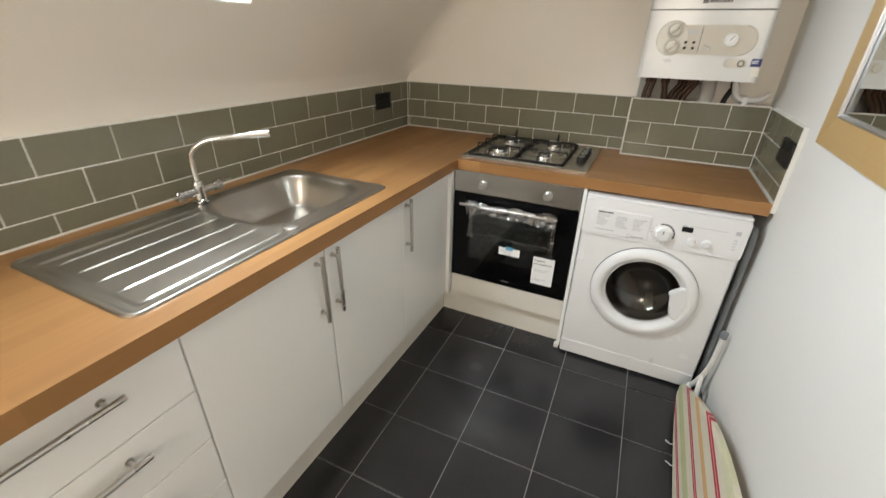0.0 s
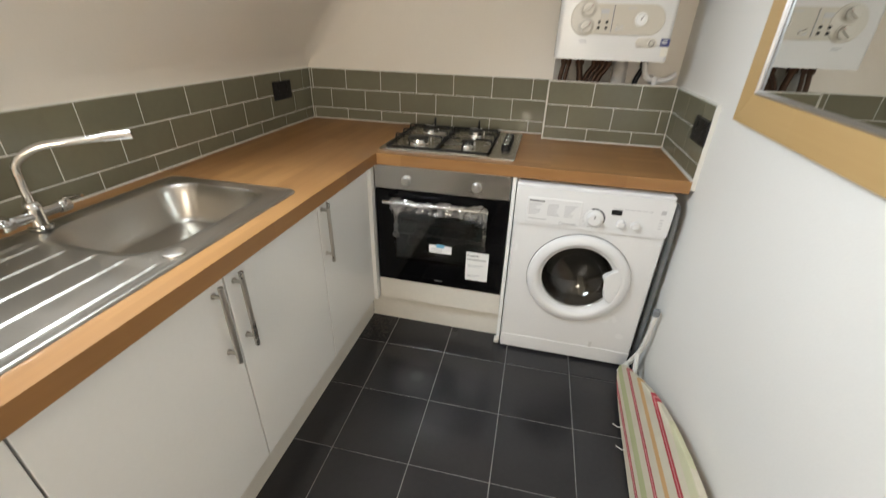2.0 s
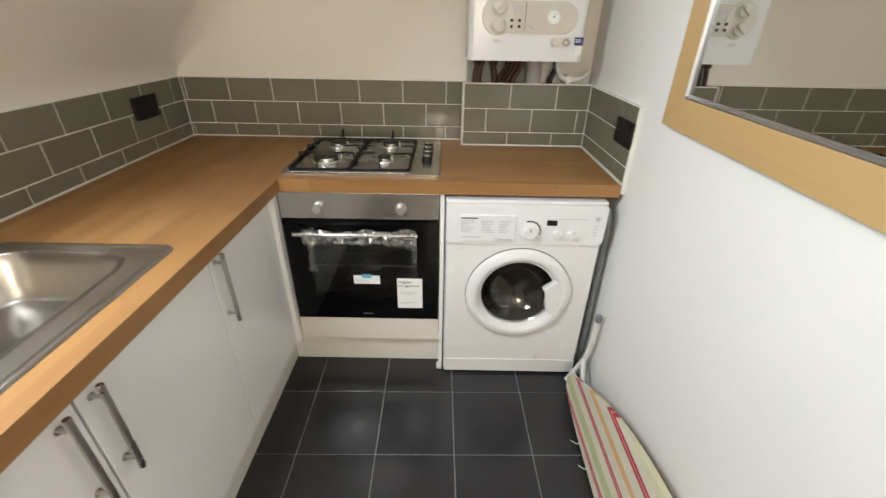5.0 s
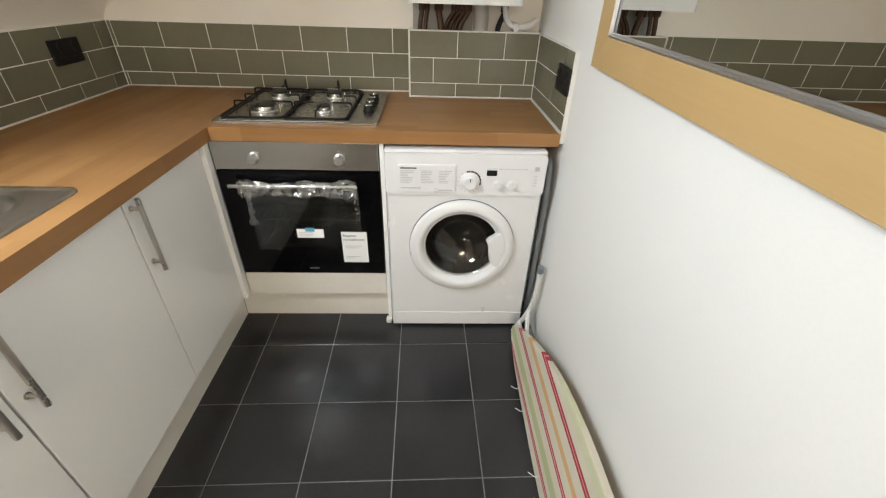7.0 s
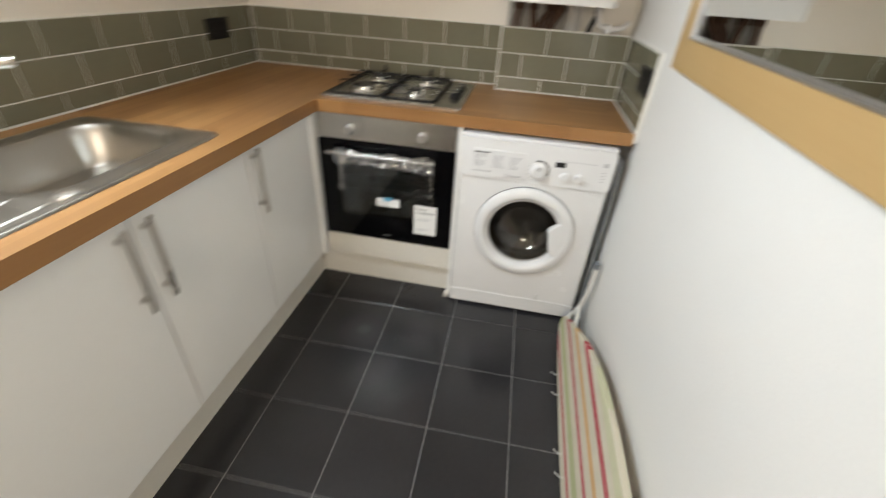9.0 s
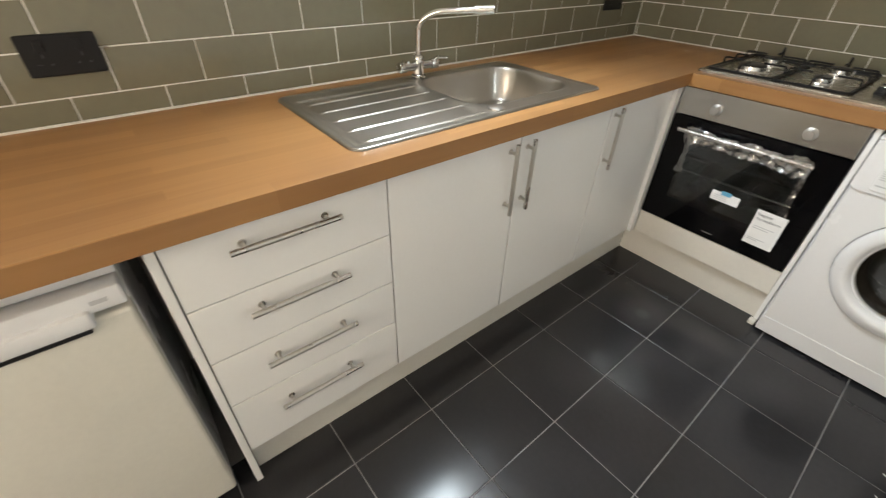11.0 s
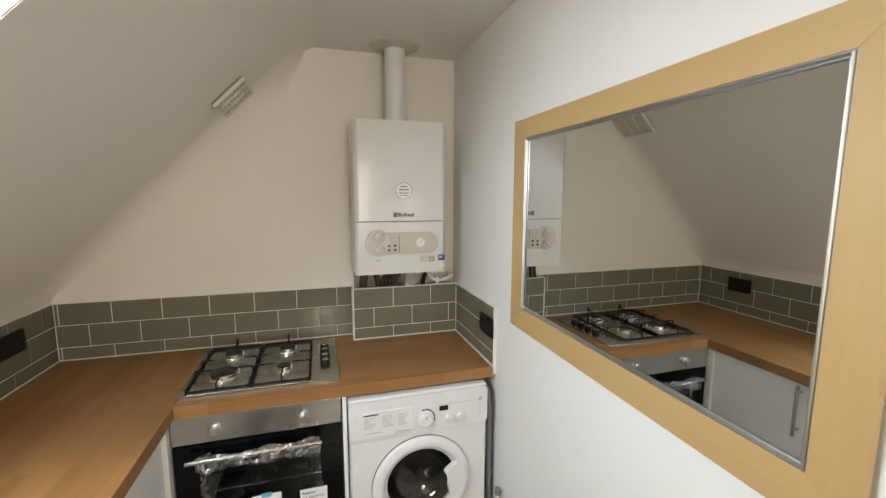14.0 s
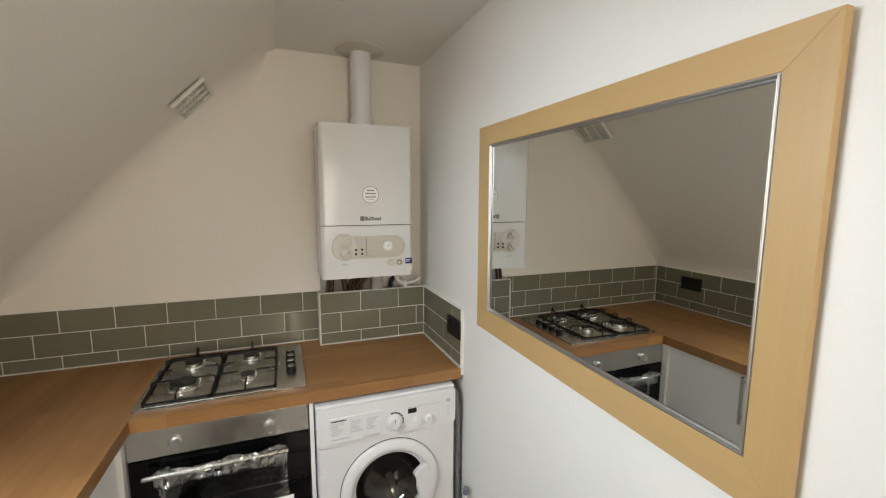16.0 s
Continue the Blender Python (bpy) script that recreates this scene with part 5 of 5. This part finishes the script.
def spotlight():
    sp = thing("ceiling_spotlight", (1.70, -0.98, CEIL_Z), "small unlit nickel spotlight on the ceiling", "spotlight")
    part("ceiling_plate", lathe([(0, 0), (0.045, 0), (0.045, -0.008), (0.035, -0.018), (0, -0.018)], Matrix.Translation((1.70, -0.98, CEIL_Z - 0.0005)), 32), NICKEL, sp)
    part("stem", rod((1.70, -0.98, CEIL_Z - 0.018), (1.695, -0.965, CEIL_Z - 0.045), 0.007, seg=14), NICKEL, sp)
    head = lathe([(0, 0), (0.012, 0.002), (0.020, 0.012), (0.026, 0.040), (0.029, 0.062), (0.026, 0.062), (0.022, 0.045), (0, 0.040)], Matrix.Translation((1.705, -0.975, CEIL_Z - 0.030)) @ Vector((-0.55, 0.75, -0.45)).to_track_quat("Z", "Y").to_matrix().to_4x4(), 28)
    part("lamp_head", head, NICKEL, sp, "nickel lamp head")


spotlight()


# ---- ironing board ----
def stripes():
    m = bpy.data.materials.new("striped_cotton")
    m.use_nodes = True
    t = m.node_tree
    b = t.nodes["Principled BSDF"]
    b.inputs["Roughness"].default_value = 0.85
    geo = t.nodes.new("ShaderNodeNewGeometry")
    dot = t.nodes.new("ShaderNodeVectorMath")
    dot.operation = "DOT_PRODUCT"
    dot.inputs[1].default_value = BOARD_W
    t.links.new(geo.outputs["Position"], dot.inputs[0])
    mr = t.nodes.new("ShaderNodeMapRange")
    a = BOARD_AT.dot(BOARD_W)
    mr.inputs[1].default_value, mr.inputs[2].default_value = a, a + 0.375
    t.links.new(dot.outputs["Value"], mr.inputs[0])
    ramp = t.nodes.new("ShaderNodeValToRGB")
    ramp.color_ramp.interpolation = "CONSTANT"
    cream, red, green, gold, pink, lime = (0.62, 0.57, 0.45), (0.40, 0.035, 0.05), (0.45, 0.47, 0.25), (0.62, 0.38, 0.17), (0.62, 0.27, 0.26), (0.58, 0.57, 0.38)
    stops = [(0.0, cream), (0.09, red), (0.105, pink), (0.118, red), (0.135, cream), (0.19, green), (0.275, cream), (0.365, red), (0.38, pink), (0.395, red), (0.412, cream), (0.51, gold), (0.565, cream), (0.665, red), (0.69, pink), (0.70, red), (0.725, cream), (0.80, lime), (0.88, cream)]
    e = ramp.color_ramp.elements
    e[0].position, e[0].color = 0.0, (*cream, 1)
    e[1].position, e[1].color = stops[1][0], (*stops[1][1], 1)
    for p, c in stops[2:]:
        e.new(p).color = (*c, 1)
    t.links.new(mr.outputs[0], ramp.inputs[0])
    weave = t.nodes.new("ShaderNodeTexNoise")
    weave.inputs["Scale"].default_value, weave.inputs["Detail"].default_value = 14, 4
    t.links.new(geo.outputs["Position"], weave.inputs["Vector"])
    wr = t.nodes.new("ShaderNodeMapRange")
    wr.inputs[3].default_value, wr.inputs[4].default_value = 0.88, 1.08
    t.links.new(weave.outputs[0], wr.inputs[0])
    hs = t.nodes.new("ShaderNodeHueSaturation")
    t.links.new(ramp.outputs[0], hs.inputs["Color"])
    t.links.new(wr.outputs[0], hs.inputs["Value"])
    t.links.new(hs.outputs[0], b.inputs["Base Color"])
    fine = t.nodes.new("ShaderNodeTexNoise")
    fine.inputs["Scale"].default_value = 420
    t.links.new(geo.outputs["Position"], fine.inputs["Vector"])
    bp = t.nodes.new("ShaderNodeBump")
    bp.inputs["Strength"].default_value, bp.inputs["Distance"].default_value = 0.3, 0.001
    t.links.new(fine.outputs[0], bp.inputs["Height"])
    t.links.new(bp.outputs[0], b.inputs["Normal"])
    return m


BOARD_AT = Vector((1.748, 0, 0.004))
BOARD_W = Vector((0.070, 0, 0.333)).normalized()
BOARD_N = Vector((-BOARD_W.z, 0, BOARD_W.x))


def ironing_board():
    ib = thing("ironing_board", (1.79, -1.35, 0), "folded ironing board with striped cotton cover leaning on the wall", "ironing board")
    low = [(-0.745, 0.070), (-0.80, 0.046), (-0.95, 0.022), (-1.2, 0.006), (-1.40, 0.0), (-1.88, 0.0), (-1.93, 0.03)]
    high = [(-1.94, 0.15), (-1.92, 0.30), (-1.86, 0.335), (-1.55, 0.340), (-1.40, 0.333), (-1.25, 0.312), (-1.12, 0.280), (-1.0, 0.236), (-0.88, 0.178), (-0.79, 0.132), (-0.745, 0.104)]
    m = Matrix(((0, BOARD_W.x, BOARD_N.x, BOARD_AT.x), (-1, 0, 0, 0), (0, BOARD_W.z, BOARD_N.z, BOARD_AT.z), (0, 0, 0, 1)))
    ring = smooth_path([(-y, w, 0) for y, w in low + high + low[:1]], 4)[:-1]
    bm = outline_solid([(p.x, p.y) for p in ring], 0.020, m @ Matrix.Translation((0, 0, -0.012)), bevel=0.008, seg=3)
    part("cover", bm, stripes(), ib, "cream cotton cover with red, green and yellow stripes")
    white = WHITE_TUBE
    part("foot_bar", tube(smooth_path([(1.846, -0.708, 0.365), (1.846, -0.702, 0.25), (1.838, -0.690, 0.15), (1.815, -0.682, 0.075), (1.778, -0.690, 0.013)], 7), 0.0105, seg=14), white, ib, "bent white steel foot tube")
    part("foot_cap", rod((1.846, -0.708, 0.355), (1.846, -0.7095, 0.385), 0.0135, seg=16, bevel=0.003), HOSE, ib, "grey plastic end cap")
    part("leg", tube([(1.832, -0.690, 0.135), (1.812, -0.80, 0.055), (1.82, -1.3, 0.10), (1.83, -1.7, 0.12)], 0.010, seg=12), white, ib, "white steel leg tube")
    part("leg", tube([(1.800, -0.688, 0.075), (1.800, -0.79, 0.040), (1.81, -1.25, 0.05)], 0.008, seg=12), white, ib, "white steel leg tube")
    for y in (-1.02, -1.12, -1.36, -1.44):
        part("wire_hook", tube([BOARD_AT + BOARD_W * 0.03 + BOARD_N * 0.004 + Vector((0, y, 0)), BOARD_AT + Vector((-0.012, y + 0.01, 0.012)), BOARD_AT + Vector((-0.028, y + 0.028, 0.006))], 0.0016, seg=6), white, ib, "bent white wire end")


WHITE_TUBE = material("white_coated_tube", (0.74, 0.73, 0.68), 0.35, vary=0.05, scale=12, fine=90, bump=0.03)
ironing_board()


# ---- fridge under the worktop ----
def fridge():
    fr = thing("undercounter_fridge", (0.3, -2.81, 0), "white undercounter fridge with a recessed door grip", "fridge")
    y0, y1 = -3.085, -2.532
    part("body", cube(0.03, 0.545, y0, y1, 0.03, 0.795, 0.004), WHITE_ENAMEL, fr)
    part("top", cube(0.03, 0.560, y0 - 0.002, y1 + 0.002, 0.795, 0.822, 0.005), WHITE_PLASTIC, fr, "white plastic top")
    door = part("door", cube(0.548, 0.592, y0, y1, 0.045, 0.738, 0.007, 3), OFF_WHITE, fr, "white door")
    part("control_strip", cube(0.546, 0.594, y0, y1, 0.750, 0.793, 0.005), WHITE_PLASTIC, fr, "white strip above the door")
    part("door_grip", cube(0.560, 0.604, y0 + 0.05, y1 - 0.055, 0.727, 0.762, 0.006), WHITE_PLASTIC, door, "white moulded door grip")
    # A black bar draws the shade below the grip; the door has no hollow.
    part("grip_shadow", cube(0.575, 0.600, y0 + 0.06, y1 - 0.065, 0.717, 0.7265, 0.002), BLACK_PLASTIC, door, "dark strip standing in for the shade under the grip")
    part("badge", cube(0.594, 0.5955, y1 - 0.050, y1 - 0.025, 0.768, 0.776), GREY_INK, fr)
    for x in (0.07, 0.5):
        for y in (y0 + 0.05, y1 - 0.05):
            part("foot", rod((x, y, 0), (x, y, 0.031), 0.016, seg=14), BLACK_PLASTIC, fr)


fridge()


# ---- tiles ----
TILE_MESH = {}


def tile(name, w, h, m, parent, mat, thick=0.008, inset=0.0018):
    key = (name, round(w, 4), round(h, 4))
    if key not in TILE_MESH:
        bm = bmesh.new()
        rings = [[bm.verts.new((x * (w / 2 - i), y * (h / 2 - i), z)) for x, y in ((-1, -1), (1, -1), (1, 1), (-1, 1))] for i, z in ((0, -thick), (0, -inset * 0.7), (inset, 0))]
        for a, b in zip(rings, rings[1:]):
            for k in range(4):
                bm.faces.new((a[k], a[(k + 1) % 4], b[(k + 1) % 4], b[k]))
        bm.faces.new(rings[-1])
        TILE_MESH[key] = mesh_of(name, bm, mat)
    ob = new(name, TILE_MESH[key])
    ob.parent = parent
    ob.matrix_basis = m
    return ob


GAP = 0.0036
ROWS_Z = ((1.0585, 1.160), (0.9555, 1.0585), (0.8985, 0.9555))


def lay(name, parent, frame_m, start, end, first, rows, pitch, mat, jitter=0.0004, rnd=random.Random(7)):
    """Rows of tiles from start to end; first: where a joint falls in each row."""
    for (z0, z1), f in zip(rows, first):
        cuts = [start] + [f + pitch * k for k in range(-20, 25) if start + 0.008 < f + pitch * k < end - 0.008] + [end]
        for a, b in zip(cuts, cuts[1:]):
            w, h = b - a - GAP, z1 - z0 - GAP
            tilt = pose(0, 0, rnd.uniform(-jitter, jitter), rnd.uniform(-0.15, 0.15), rnd.uniform(-0.12, 0.12), 0)
            tile(name, w, h, frame_m @ Matrix.Translation(((a + b) / 2, (z0 + z1) / 2, 0)) @ tilt, parent, mat)


bed = structure("splashback_back", cube(-0.004, 1.300, 0.0022, 0.0102, 0.890, 1.1625), GROUT, "pale grouted splashback of green metro tiles behind the hob", "splashback")
lay("wall_tile", bed, facing_front(0.0), 0.0, 1.299, (0.216, 0.1225, 0.214), ROWS_Z, 0.2014, GREEN_TILE)
bed = structure("splashback_left", cube(-0.0102, -0.0022, -3.14, 0.0, 0.890, 1.1625), GROUT, "pale grouted splashback of green metro tiles behind the sink", "splashback")
lay("wall_tile", bed, facing_right(0.0), 0.0, 3.14, (0.279, 0.177, 0.279), ROWS_Z, 0.2025, GREEN_TILE)
bed = structure("splashback_right", cube(1.8602, WALL_X, -0.606, -0.095, 0.890, 1.1625), GROUT, "pale grouted end of the green tile splashback", "splashback")
lay("wall_tile", bed, facing_left(1.858), -0.605, -0.098, (-0.300, -0.400, -0.300), ROWS_Z, 0.2025, GREEN_TILE)
box = thing("pipe_boxing", (1.58, -0.05, TOP), "tiled boxing that hides the pipes under the boiler", "pipe boxing")
front_board = part("front_board", cube(1.302, 1.8598, -0.0928, -0.082, TOP + 0.002, 1.1625), GROUT, box, "grouted front of green tiles", None)
part("side_board", cube(1.302, 1.312, -0.0818, 0.0018, TOP + 0.002, 1.1625), GROUT, box, "", None)
part("edge_trim", cube(1.2965, 1.3015, -0.0965, 0.0018, TOP + 0.001, 1.1635, 0.001), SEALANT, box, "thin white tile trim")
part("edge_trim", cube(1.3015, 1.858, -0.0965, -0.080, 1.1627, 1.1665, 0.001), SEALANT, box, "thin white tile trim")
for ob_rows in [((1.0585, 1.1625), 1.508), ((0.9555, 1.0585), 1.405), ((0.8985, 0.9555), 1.507)]:
    lay("wall_tile", None, facing_front(-0.095), 1.3025, 1.8575, (ob_rows[1],), (ob_rows[0],), 0.2045, GREEN_TILE)
for ob in [o for o in scene.objects if o.name.startswith("wall_tile") and o.parent is None]:
    ob.parent = front_board
    ob.matrix_basis = Matrix.Translation(-BASE[front_board]) @ ob.matrix_basis
structure("trim", cube(1.8572, 1.8735, -0.6095, -0.6065, TOP - 0.036, 1.1635, 0.0006), SEALANT, "thin white trim ending the green tiles", "tile trim")

FLOOR = scene.objects["floor"]
TURNED = Matrix.Translation((0.985, -1.06, 0)) @ pose(0, 0, 0, 0, 0, 0.85) @ Matrix.Translation((-0.985, 1.06, 0))
PX, PY, FX, FY = 0.2905, 0.2943, 0.6950, -0.7620
rnd = random.Random(11)
for i in range(-1, 5):
    for j in range(-1, 15):
        xa, xb = max(FX + PX * (i - 1), 0.47), min(FX + PX * i, WALL_X - 0.003)
        yb, ya = min(FY - PY * (j - 1), 0.0), max(FY - PY * j, END_Y + 0.003)
        if xb - xa > 0.01 and yb - ya > 0.01:
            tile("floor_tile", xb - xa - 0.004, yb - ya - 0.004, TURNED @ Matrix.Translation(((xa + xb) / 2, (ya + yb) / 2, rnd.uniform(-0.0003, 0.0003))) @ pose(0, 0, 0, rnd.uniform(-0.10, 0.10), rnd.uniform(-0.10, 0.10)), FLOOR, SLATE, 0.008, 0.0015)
